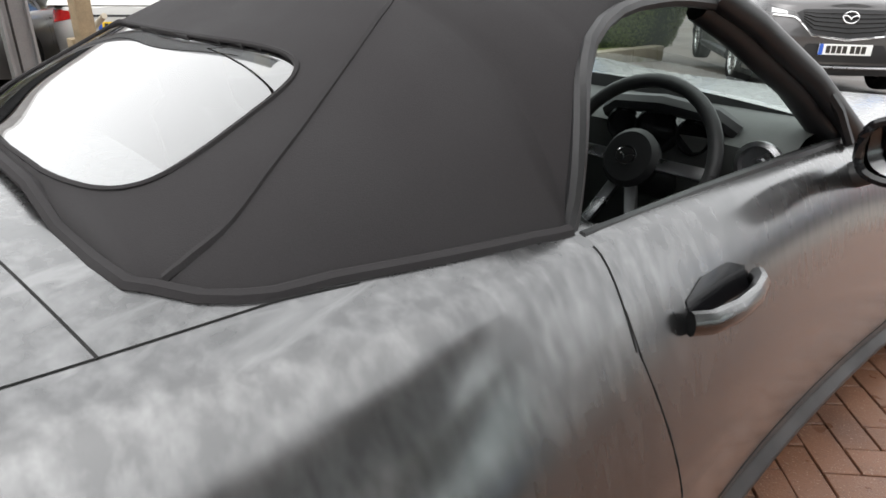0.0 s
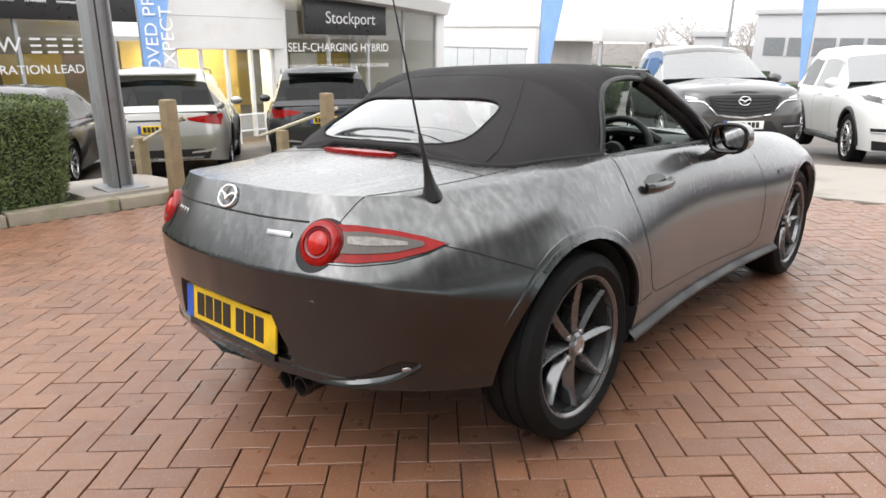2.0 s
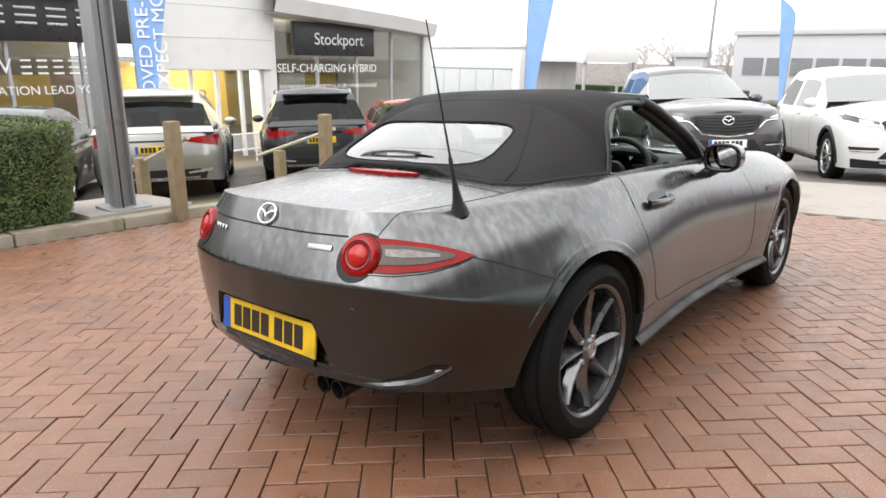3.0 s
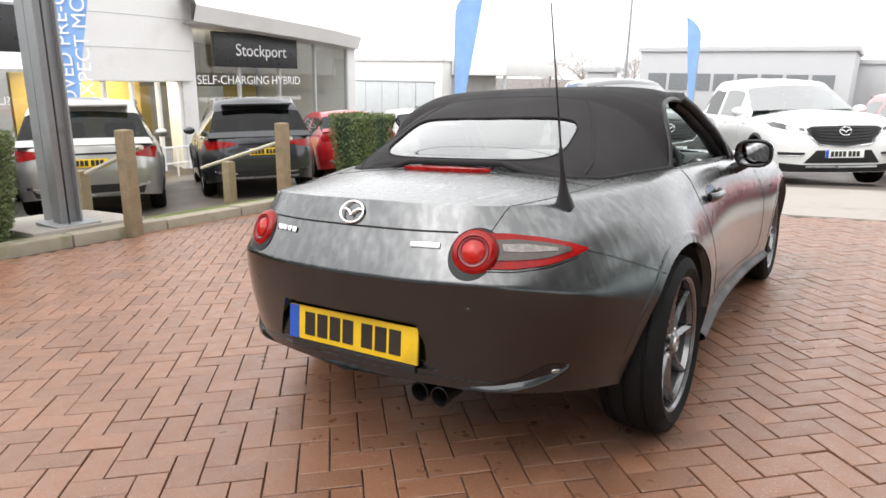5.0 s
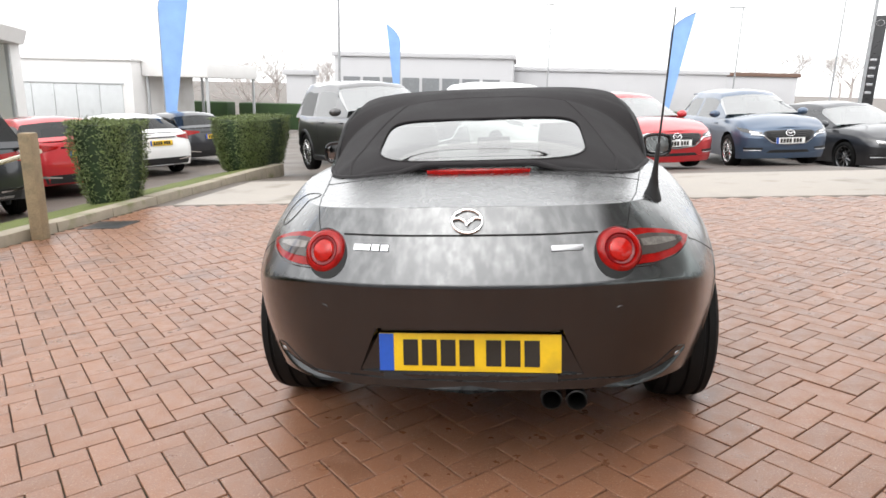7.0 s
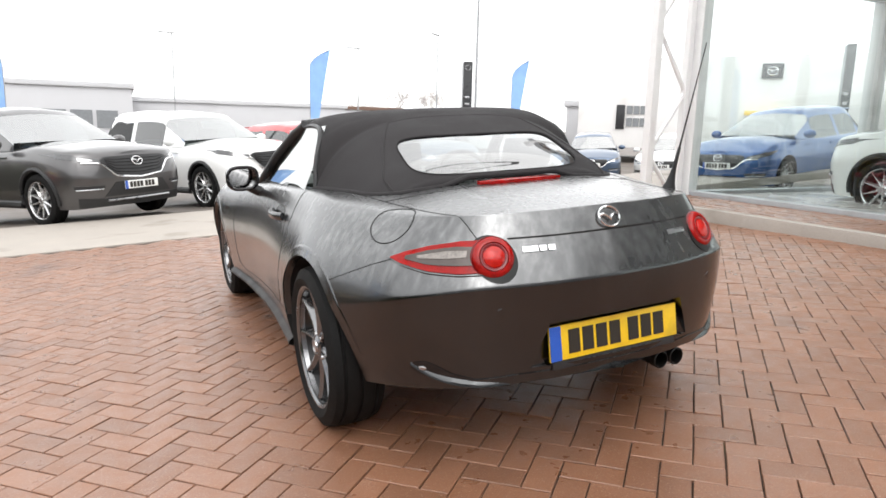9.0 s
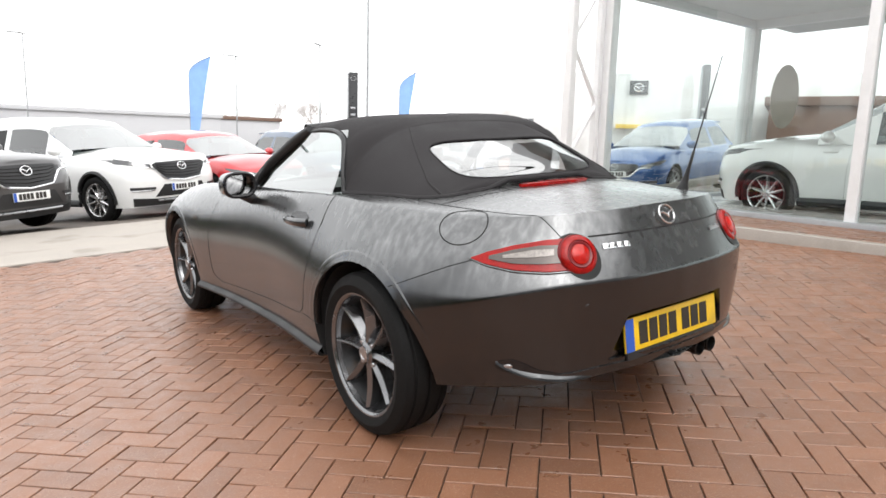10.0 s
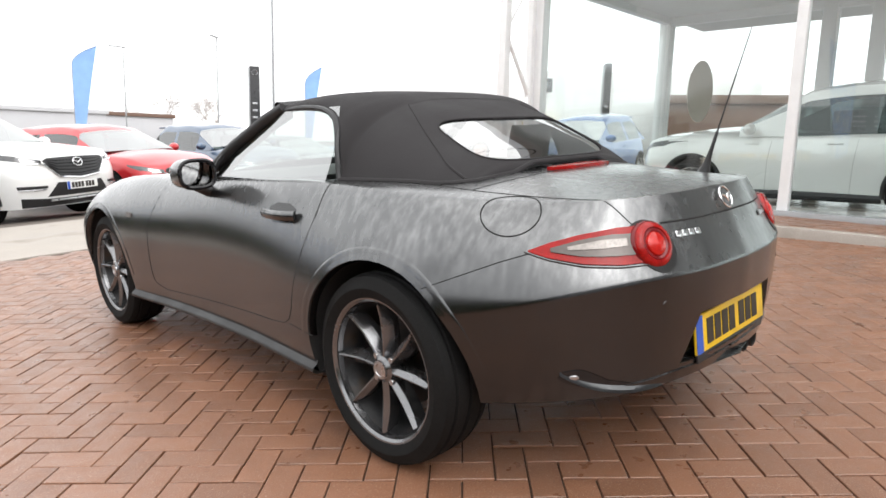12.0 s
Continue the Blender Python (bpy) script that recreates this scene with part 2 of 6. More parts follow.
M = {
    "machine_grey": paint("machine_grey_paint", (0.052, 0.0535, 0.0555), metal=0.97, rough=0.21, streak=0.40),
    # lighter copy of silver, making up for weak light under the showroom ceiling
    "silver_light": paint("showroom_lit_silver", (0.74, 0.74, 0.72), metal=0.15),
    "frosted": material("frosted_panel", (0.56, 0.58, 0.59), rough=0.35, vary=0.08, scale=2),
    "silver": paint("silver_paint", (0.44, 0.43, 0.41), metal=0.8),
    "dark": paint("graphite_paint", (0.030, 0.031, 0.036), metal=0.4),
    "grey": paint("grey_paint", (0.085, 0.082, 0.083), metal=0.75),
    "white": paint("white_paint", (0.80, 0.80, 0.79)),
    "red": paint("red_paint", (0.46, 0.014, 0.020), metal=0.15),
    "blue": paint("blue_paint", (0.060, 0.095, 0.155), metal=0.4),
    "bright_blue": paint("bright_blue_paint", (0.010, 0.085, 0.29), metal=0.4),
    "pale_blue": paint("pale_blue_paint", (0.14, 0.24, 0.38), metal=0.4),
    "canvas": material("black_canvas", (0.0245, 0.0225, 0.0235), rough=0.85, vary=0.2, scale=6, fine=700, bump=0.25, spec=0.3),
    "rubber": material("tyre_rubber", (0.010, 0.010, 0.010), rough=0.7, vary=0.25, scale=10, fine=120, bump=0.2, spec=0.12),
    "plastic": material("black_plastic", (0.016, 0.016, 0.017), rough=0.45, vary=0.2, fine=300, bump=0.05),
    "gloss_black": material("gloss_black", (0.008, 0.008, 0.009), rough=0.12, vary=0.1),
    "well": material("wheel_well_felt", (0.012, 0.012, 0.012), rough=0.95, vary=0.3),
    "leather": material("black_leather", (0.02, 0.02, 0.021), rough=0.5, vary=0.2, fine=400, bump=0.15),
    # grey lifted so the colour carries the daylight on the dashboard
    "dash": material("daylit_dash", (0.060, 0.062, 0.060), rough=0.6, vary=0.15, fine=350, bump=0.1),
    "alloy": material("gunmetal_alloy", (0.20, 0.20, 0.205), rough=0.24, metal=0.9, vary=0.1, fine=60),
    "barrel": material("wheel_barrel", (0.03, 0.03, 0.031), rough=0.45, metal=0.6, vary=0.3, fine=90, dirt=(0.05, 0.035, 0.025), dirt_scale=14),
    "alloy_bright": material("silver_alloy", (0.55, 0.55, 0.55), rough=0.25, metal=0.9, vary=0.1),
    "steel": material("brake_steel", (0.05, 0.047, 0.045), rough=0.55, metal=1.0, vary=0.2, dirt=(0.12, 0.07, 0.04), dirt_scale=20),
    "burnt": material("burnt_exhaust_steel", (0.035, 0.034, 0.033), rough=0.35, metal=0.9, vary=0.2),
    "door_glass": glass("door_window", (0.60, 0.69, 0.66), sheen=0.28, power=2.4),
    "chrome": material("chrome", (0.85, 0.85, 0.86), rough=0.06, metal=1.0, vary=0.03, rough_vary=0.02),
    "satin": material("satin_metal", (0.45, 0.45, 0.46), rough=0.3, metal=1.0, vary=0.06),
    "mirror": material("mirror_glass", (0.9, 0.9, 0.9), rough=0.01, metal=1.0, vary=0.0, rough_vary=0.0),
    "lamp_red": material("red_lamp_lens", (0.27, 0.004, 0.003), rough=0.12, vary=0.5, scale=34, fine=260, coat=0.15, spec=0.25),
    "lamp_bright": material("bright_red_lens", (0.42, 0.009, 0.005), rough=0.15, vary=0.3, scale=60, fine=300, coat=0.3, spec=0.3),
    "lamp_wing": material("wing_red_lens", (0.26, 0.004, 0.003), rough=0.10, vary=0.35, scale=30, fine=260, coat=0.08, spec=0.22),
    "lamp_pale": material("pale_lamp_lens", (0.20, 0.18, 0.165), rough=0.15, metal=0.3, vary=0.35, scale=45, fine=120, coat=0.4),
    "lamp_deep": material("deep_red_lens", (0.15, 0.004, 0.006), rough=0.10, vary=0.15, scale=20, fine=260, coat=0.25, spec=0.35),
    "lamp_clear": material("clear_lamp_lens", (0.080, 0.066, 0.060), rough=0.12, metal=0.3, vary=0.12, scale=30, fine=60, coat=0.0, spec=0.5),
    # near-black that paints the shade of the body-coloured pocket round the tail lamp
    "lamp_recess": material("lamp_recess", (0.010, 0.010, 0.010), rough=0.40, vary=0.2, spec=0.25),
    "lamp_dark": material("dark_headlamp", (0.06, 0.06, 0.062), rough=0.10, metal=0.3, vary=0.4, scale=22, coat=1.0),
    "lamp_white": material("headlamp_lens", (0.5, 0.5, 0.5), rough=0.08, metal=0.5, vary=0.35, scale=18, coat=1.0),
    "plate_yellow": material("yellow_plate", (0.78, 0.50, 0.015), rough=0.4, vary=0.06, dirt=(0.5, 0.33, 0.03), dirt_scale=6, dirt_at=0.6),
    "plate_white": material("white_plate", (0.78, 0.78, 0.76), rough=0.4, vary=0.06),
    "plate_blue": material("plate_blue", (0.02, 0.09, 0.45), rough=0.4, vary=0.08),
    "ink": material("plate_ink", (0.02, 0.016, 0.012), rough=0.5, vary=0.1),
    "seam": material("panel_gap", (0.006, 0.006, 0.006), rough=0.9, vary=0.2),
    "car_glass": glass("car_window", (0.20, 0.24, 0.235), sheen=0.10, power=3.2),
    "clear_screen": glass("clear_windscreen", (0.74, 0.82, 0.79), sheen=0.06, power=4.0),
    "screen_glass": glass("windscreen_glass", (0.45, 0.52, 0.50), sheen=0.28, power=1.8),
    "dark_glass": glass("privacy_window", (0.05, 0.06, 0.06), sheen=0.03, power=5.0),
    "rear_glass": glass("soft_top_window", (0.72, 0.75, 0.75), sheen=0.20, power=1.8),
    "shop_glass": glass("shop_window", (0.88, 0.93, 0.92), sheen=0.09, power=3.6),
    "brick": material("clay_paver", (0.216, 0.098, 0.053), rough=0.38, vary=0.20, scale=11, fine=210, bump=0.55, per="object", dirt=(0.115, 0.062, 0.045), dirt_scale=2.0, rough_vary=0.14, spec=0.8),
    "brick_far": material("clay_paver_field", (0.216, 0.098, 0.053), rough=0.38, vary=0.20, scale=11, fine=210, bump=0.55, per="island", dirt=(0.115, 0.062, 0.045), dirt_scale=2.0, rough_vary=0.14, spec=0.8),
    "joint": material("paver_joint_sand", (0.060, 0.040, 0.030), rough=0.95, vary=0.4, fine=200, bump=0.4, dirt=(0.05, 0.06, 0.025), dirt_scale=3),
    "asphalt": material("damp_asphalt", (0.118, 0.097, 0.082), rough=0.6, vary=0.25, scale=1.2, fine=140, bump=0.4, dirt=(0.05, 0.047, 0.045), dirt_scale=0.6),
    "concrete": material("pale_concrete", (0.35, 0.315, 0.28), rough=0.7, vary=0.15, scale=3, fine=80, bump=0.3, dirt=(0.20, 0.18, 0.15), dirt_scale=1.5),
    "kerb": material("weathered_kerb", (0.30, 0.26, 0.20), rough=0.85, vary=0.25, scale=6, fine=120, bump=0.4, dirt=(0.14, 0.15, 0.06), dirt_scale=4),
    "grass": material("mossy_grass", (0.10, 0.12, 0.025), rough=0.9, vary=0.4, scale=10, fine=200, bump=0.6),
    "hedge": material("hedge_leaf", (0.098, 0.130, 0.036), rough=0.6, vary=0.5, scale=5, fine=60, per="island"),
    # darkened leaf green, painting the shade deep inside the hedge
    "hedge_in": material("hedge_core_shade", (0.018, 0.035, 0.012), rough=0.9, vary=0.4),
    "wood": material("weathered_timber", (0.25, 0.19, 0.115), rough=0.8, vary=0.3, scale=12, fine=120, bump=0.4, dirt=(0.12, 0.10, 0.06), dirt_scale=5),
    "rope": material("pale_rail", (0.55, 0.50, 0.40), rough=0.6, vary=0.15),
    "galv": material("galvanised_steel", (0.34, 0.35, 0.36), rough=0.5, metal=0.4, vary=0.12, scale=10, dirt=(0.25, 0.24, 0.22), dirt_scale=4),
    "white_wall": material("white_cladding", (0.74, 0.73, 0.72), rough=0.6, vary=0.06, scale=0.8, fine=30, dirt=(0.64, 0.62, 0.60), dirt_scale=0.7),
    "far_wall": material("hazy_cladding", (0.50, 0.50, 0.515), rough=0.7, vary=0.05, scale=0.4, fine=20, dirt=(0.44, 0.44, 0.45), dirt_scale=0.3),
    "grey_wall": material("grey_cladding", (0.42, 0.43, 0.44), rough=0.6, vary=0.08, scale=0.8, fine=30),
    "sign_black": material("black_fascia", (0.02, 0.02, 0.022), rough=0.35, vary=0.1),
    "letter": material("white_lettering", (0.85, 0.85, 0.85), rough=0.5, vary=0.03),
    "yellow_wall": material("ochre_display_wall", (0.55, 0.38, 0.10), rough=0.6, vary=0.1, scale=2),
    "floor_shop": material("pale_floor_tile", (0.45, 0.43, 0.41), rough=0.25, vary=0.08, scale=1.5),
    "flag_blue": material("blue_flag", (0.24, 0.41, 0.74), rough=0.7, vary=0.15, scale=3, fine=200),
    "flag_black": material("black_flag", (0.02, 0.02, 0.022), rough=0.7, vary=0.15),
    "white_steel": material("white_painted_steel", (0.78, 0.78, 0.78), rough=0.45, vary=0.05),
    "far_hedge": material("far_hedge", (0.03, 0.06, 0.02), rough=0.9, vary=0.4, scale=2, fine=30, bump=0.5),
    # twig colour is lightened to paint in the distance haze
    "twig": material("haze_pale_twigs", (0.42, 0.38, 0.36), rough=0.9, vary=0.3),
    "brown_roof": material("brown_roof", (0.16, 0.10, 0.075), rough=0.8, vary=0.15),
    "seat_cloth": material("dark_cloth", (0.03, 0.03, 0.032), rough=0.9, vary=0.2, fine=300),
    "yellow_paint": material("yellow_paint", (0.75, 0.5, 0.02), rough=0.5, vary=0.1),
    "far_window": material("far_window", (0.20, 0.21, 0.22), rough=0.2, vary=0.15),
    "beige": material("beige_panel", (0.42, 0.38, 0.32), rough=0.6, vary=0.08),
    "interior": material("shop_interior", (0.27, 0.235, 0.18), rough=0.7, vary=0.2, scale=1.5),
}

glow = bpy.data.materials.new("shop_lamp_glow")
glow.use_nodes = True
glow.node_tree.nodes["Principled BSDF"].inputs["Emission Color"].default_value = (1.0, 0.86, 0.62, 1)
glow.node_tree.nodes["Principled BSDF"].inputs["Emission Strength"].default_value = 9.0
M["lamp_glow"] = glow

# pale grit and dark specks in the clay of the pavers
for key in ("brick", "brick_far"):
    tree = M[key].node_tree
    bs = tree.nodes["Principled BSDF"]
    geo = tree.nodes.new("ShaderNodeNewGeometry")
    source = bs.inputs["Base Color"].links[0].from_socket
    for size, low, high, tint, amount in ((230.0, 0.64, 0.70, (0.52, 0.40, 0.32, 1), 0.75), (120.0, 0.60, 0.70, (0.070, 0.038, 0.027, 1), 0.35)):
        grit = tree.nodes.new("ShaderNodeTexNoise")
        grit.inputs["Scale"].default_value, grit.inputs["Detail"].default_value = size, 2
        tree.links.new(geo.outputs["Position"], grit.inputs["Vector"])
        span = tree.nodes.new("ShaderNodeMapRange")
        span.inputs["From Min"].default_value, span.inputs["From Max"].default_value, span.inputs["To Max"].default_value = low, high, amount
        tree.links.new(grit.outputs["Fac"], span.inputs["Value"])
        blend = tree.nodes.new("ShaderNodeMix")
        blend.data_type = "RGBA"
        tree.links.new(span.outputs[0], blend.inputs["Factor"])
        tree.links.new(source, blend.inputs[6])
        blend.inputs[7].default_value = tint
        source = blend.outputs[2]
    tree.links.new(source, bs.inputs["Base Color"])

# ---- mesh helpers ----


def part(name, bm, mat, parent=None, label="", m=None, smooth=True, angle=40):
    """Links a bmesh as one mesh object, under parent if given."""
    me = bpy.data.meshes.new(name)
    bmesh.ops.recalc_face_normals(bm, faces=bm.faces)
    bm.to_mesh(me)
    bm.free()
    for k in mat if isinstance(mat, (list, tuple)) else [mat]:
        me.materials.append(M[k])
    if smooth:
        me.shade_smooth()
        me.set_sharp_from_angle(angle=radians(angle))
    ob = new(name, me)
    if parent is not None:
        ob.parent = parent
    if m is not None:
        ob.matrix_basis = m
    if label:
        ob["label"] = label
    return ob


def thing(name, label, category, m, group="", kind=""):
    """An Empty at the base of a thing made of parts."""
    ob = new(name)
    ob.empty_display_size = 0.2
    ob.matrix_basis = m
    return tagged(ob, label, category, group, kind)


def box(bm, x0, x1, y0, y1, z0, z1, bevel=0.0, m=None):
    """A box between two corners, with bevelled edges."""
    r = bmesh.ops.create_cube(bm, size=1)["verts"]
    bmesh.ops.transform(bm, matrix=Matrix.Translation(((x0 + x1) / 2, (y0 + y1) / 2, (z0 + z1) / 2)) @ Matrix.Diagonal((abs(x1 - x0), abs(y1 - y0), abs(z1 - z0), 1)), verts=r)
    if bevel:
        es = list({e for v in r for e in v.link_edges})
        r2 = bmesh.ops.bevel(bm, geom=es, offset=bevel, segments=2, affect="EDGES", profile=0.6)
        r = list({v for f in r2["faces"] for v in f.verts} | {v for v in r if v.is_valid})
    if m is not None:
        bmesh.ops.transform(bm, matrix=m, verts=[v for v in r if v.is_valid])
    return bm


def boxed(*a, **k):
    return box(bmesh.new(), *a, **k)


def tube(bm, pts, r, n=8, r_end=None):
    """A round bar along the points."""
    pts = [Vector(p) for p in pts]
    rings = []
    up = Vector((0.13, 0.21, 0.97))
    for i, p in enumerate(pts):
        d = (pts[min(i + 1, len(pts) - 1)] - pts[max(i - 1, 0)]).normalized()
        a = d.cross(up)
        a = a.normalized() if a.length > 1e-3 else Vector((1, 0, 0))
        b = d.cross(a)
        rr = r if r_end is None else r + (r_end - r) * i / (len(pts) - 1)
        rings.append([bm.verts.new(p + rr * (math.cos(2 * math.pi * k / n) * a + math.sin(2 * math.pi * k / n) * b)) for k in range(n)])
    for q, s in zip(rings, rings[1:]):
        for k in range(n):
            bm.faces.new((q[k], q[(k + 1) % n], s[(k + 1) % n], s[k]))
    bm.faces.new(rings[0])
    bm.faces.new(rings[-1])
    return bm


def lathe(bm, profile, n=40):
    """Turns (radius, x) pairs about the x axis."""
    rings = [[bm.verts.new((x, r * math.cos(2 * math.pi * k / n), r * math.sin(2 * math.pi * k / n))) for k in range(n)] for r, x in profile]
    for q, s in zip(rings, rings[1:]):
        for k in range(n):
            bm.faces.new((q[k], q[(k + 1) % n], s[(k + 1) % n], s[k]))
    return bm


def disc(bm, r, x, n=32, cy=0.0, cz=0.0):
    bm.faces.new([bm.verts.new((x, cy + r * math.cos(2 * math.pi * k / n), cz + r * math.sin(2 * math.pi * k / n))) for k in range(n)])
    return bm


def grid(bm, P, mask=None):
    """Quads over a table of points P[i][j]; mask(i, j) picks the faces."""
    V = {}
    for i in range(len(P) - 1):
        for j in range(len(P[0]) - 1):
            if mask and not mask(i, j):
                continue
            f = []
            for a, b in ((i, j), (i + 1, j), (i + 1, j + 1), (i, j + 1)):
                if (a, b) not in V:
                    V[a, b] = bm.verts.new(P[a][b])
                f.append(V[a, b])
            bm.faces.new(f)
    bmesh.ops.remove_doubles(bm, verts=bm.verts, dist=1e-5)
    return bm


def solid(bm, thickness):
    """Gives a sheet thickness, inwards."""
    bmesh.ops.recalc_face_normals(bm, faces=bm.faces)
    bmesh.ops.solidify(bm, geom=bm.faces[:], thickness=thickness)
    return bm


def spline(rows, n):
    """A smooth curve through rows of numbers, spaced by the first two columns."""
    R = np.array(rows, float)
    s = np.r_[0, np.cumsum(np.hypot(*(R[1:, :2] - R[:-1, :2]).T) + 1e-6)]
    T = np.gradient(R, s, axis=0)
    q = np.linspace(0, s[-1], n)
    k = np.clip(np.searchsorted(s, q, "right") - 1, 0, len(s) - 2)
    h = (s[k + 1] - s[k])[:, None]
    t = ((q - s[k]) / (s[k + 1] - s[k]))[:, None]
    return (2 * t**3 - 3 * t**2 + 1) * R[k] + (t**3 - 2 * t**2 + t) * h * T[k] + (-2 * t**3 + 3 * t**2) * R[k + 1] + (t**3 - t**2) * h * T[k + 1]


def curve_at(table, v):
    """A smooth value from (at, value) pairs."""
    a = np.array(table, float)
    k = int(np.clip(np.searchsorted(a[:, 0], v, "right") - 1, 0, len(a) - 2))
    t = min(1.0, max(0.0, (v - a[k, 0]) / (a[k + 1, 0] - a[k, 0])))
    g = np.gradient(a[:, 1], a[:, 0])
    h = a[k + 1, 0] - a[k, 0]
    return float((2 * t**3 - 3 * t**2 + 1) * a[k, 1] + (t**3 - 2 * t**2 + t) * h * g[k] + (-2 * t**3 + 3 * t**2) * a[k + 1, 1] + (t**3 - t**2) * h * g[k + 1])


def text(words, size, mat, parent, m, name="lettering", depth=0.004):
    """Lettering as a mesh in the built-in font, centred, facing its own +z."""
    cu = bpy.data.curves.new(name, "FONT")
    cu.body, cu.size, cu.extrude, cu.align_x, cu.align_y = words, size, depth, "CENTER", "CENTER"
    tmp = new(name, cu)
    me = bpy.data.meshes.new_from_object(tmp.evaluated_get(bpy.context.evaluated_depsgraph_get()))
    bpy.data.objects.remove(tmp)
    bpy.data.curves.remove(cu)
    me.name = name
    me.materials.clear()
    me.materials.append(M[mat])
    ob = new(name, me)
    ob.parent = parent
    ob.matrix_basis = m
    return ob


def on_apron(x, y, z=0.0, yaw=0.0):
    """A pose on the sloping ground, square to it."""
    return GROUND @ pose(x, y, z, 0, 0, yaw)


def upright(x, y, z=0.0, yaw=0.0):
    """A plumb pose whose foot is given in the apron's coordinates."""
    p = GROUND @ Vector((x, y, z))
    return pose(p.x, p.y, p.z, 0, 0, yaw)


# ---- car bodies ----
from mathutils.bvhtree import BVHTree


def shell(rows, crown, n=110, lo=8, hi=12, deck=10):
    """A closed car body. rows: x, y, shoulder height, shoulder inset, widest height, roundness, bottom height, bottom inset along
    half the plan from the tail round the flank to the nose; crown: (y, height) along the middle."""
    C = spline(rows, n)
    T = np.gradient(C[:, :2], axis=0)
    T /= np.linalg.norm(T, axis=1)[:, None]
    T[0], T[-1] = (1, 0), (-1, 0)
    P = []
    for (x, y, zs, ds, zk, p, zl, dl), (tx, ty) in zip(C, T):
        nx, ny = ty, -tx
        line = [(0.0, min(y, y), zl)]
        for k in range(lo + 1):
            s = 1 - k / lo
            d = dl * s * s
            line.append((x - nx * d, y - ny * d, zk + (zl - zk) * s))
        eps = 0.008
        line.insert(-1, (x, y, zk - eps))
        for k in range(0, hi + 1):
            s = k / hi
            s = 1 - (1 - s) ** 1.5 if k else eps / (zs - zk)
            k_ = min(1.0, max(0.0, (p - 1.2) / 0.8))
            d = ds * ((1 - k_) * s**p + k_ * (1 - (1 - min(1.0, s) ** p) ** 0.62))
            line.append((x - nx * d, y - ny * d, zk + (zs - zk) * s))
        xs, ys, z0 = line[-1]
        zc = curve_at(crown, ys)
        for k in range(1, deck + 1):
            w = k / deck
            line.append((xs * (1 - w), ys, z0 + (zc - z0) * (1 - (1 - w) ** 2)))
        P.append([Vector((max(0.0, a), b, c)) for a, b, c in line])
    for i in (0, -1):
        for v in P[i]:
            v.x = 0.0
        y0 = P[i][1].y
        P[i][0].y = y0
    bm = bmesh.new()
    for sgn in (1, -1):
        V = [[bm.verts.new((sgn * v.x, v.y, v.z)) for v in r] for r in P]
        for i in range(len(V) - 1):
            for j in range(len(V[0]) - 1):
                f = (V[i][j], V[i + 1][j], V[i + 1][j + 1], V[i][j + 1])
                bm.faces.new(f if sgn > 0 else f[::-1])
    bmesh.ops.remove_doubles(bm, verts=bm.verts, dist=2e-4)
    bmesh.ops.dissolve_degenerate(bm, edges=bm.edges, dist=1e-5)
    bmesh.ops.recalc_face_normals(bm, faces=bm.faces)
    return bm


def cast(bvh, axis, a, b):
    """The point and normal of the body straight in from one side."""
    o, d = {
        "rear": ((a, -4, b), (0, 1, 0)),
        "front": ((a, 9, b), (0, -1, 0)),
        "right": ((3, a, b), (-1, 0, 0)),
        "left": ((-3, a, b), (1, 0, 0)),
        "top": ((a, b, 4), (0, 0, -1)),
        "right_up": ((-b * 0.7071 + 2, a, b * 0.7071 + 2), (-0.7071, 0, -0.7071)),
        "left_up": ((b * 0.7071 - 2, a, b * 0.7071 + 2), (0.7071, 0, -0.7071)),
        "rear_right": ((a * 0.7071 + 2, a * 0.7071 - 2, b), (-0.7071, 0.7071, 0)),
        "rear_left": ((-a * 0.7071 - 2, a * 0.7071 - 2, b), (0.7071, 0.7071, 0)),
    }[axis]
    p, nrm, _, _ = bvh.ray_cast(Vector(o), Vector(d))
    if p is None:
        p, nrm, _, _ = bvh.find_nearest(Vector(o) + Vector(d) * (3.2 if axis in ("rear",) else 6 if axis == "front" else 2.2))
    if nrm.dot(Vector(d)) > 0:
        nrm = -nrm
    return p, nrm


def line_at(pts, t):
    """A point along a polyline of 2D points, t from 0 to 1 by length."""
    seg = [math.dist(p, q) for p, q in zip(pts, pts[1:])]
    d = t * sum(seg)
    for (p, q), s in zip(zip(pts, pts[1:]), seg):
        if d <= s or (q is pts[-1]):
            k = d / s if s else 0
            return p[0] + (q[0] - p[0]) * k, p[1] + (q[1] - p[1]) * k
        d -= s
    return pts[-1]


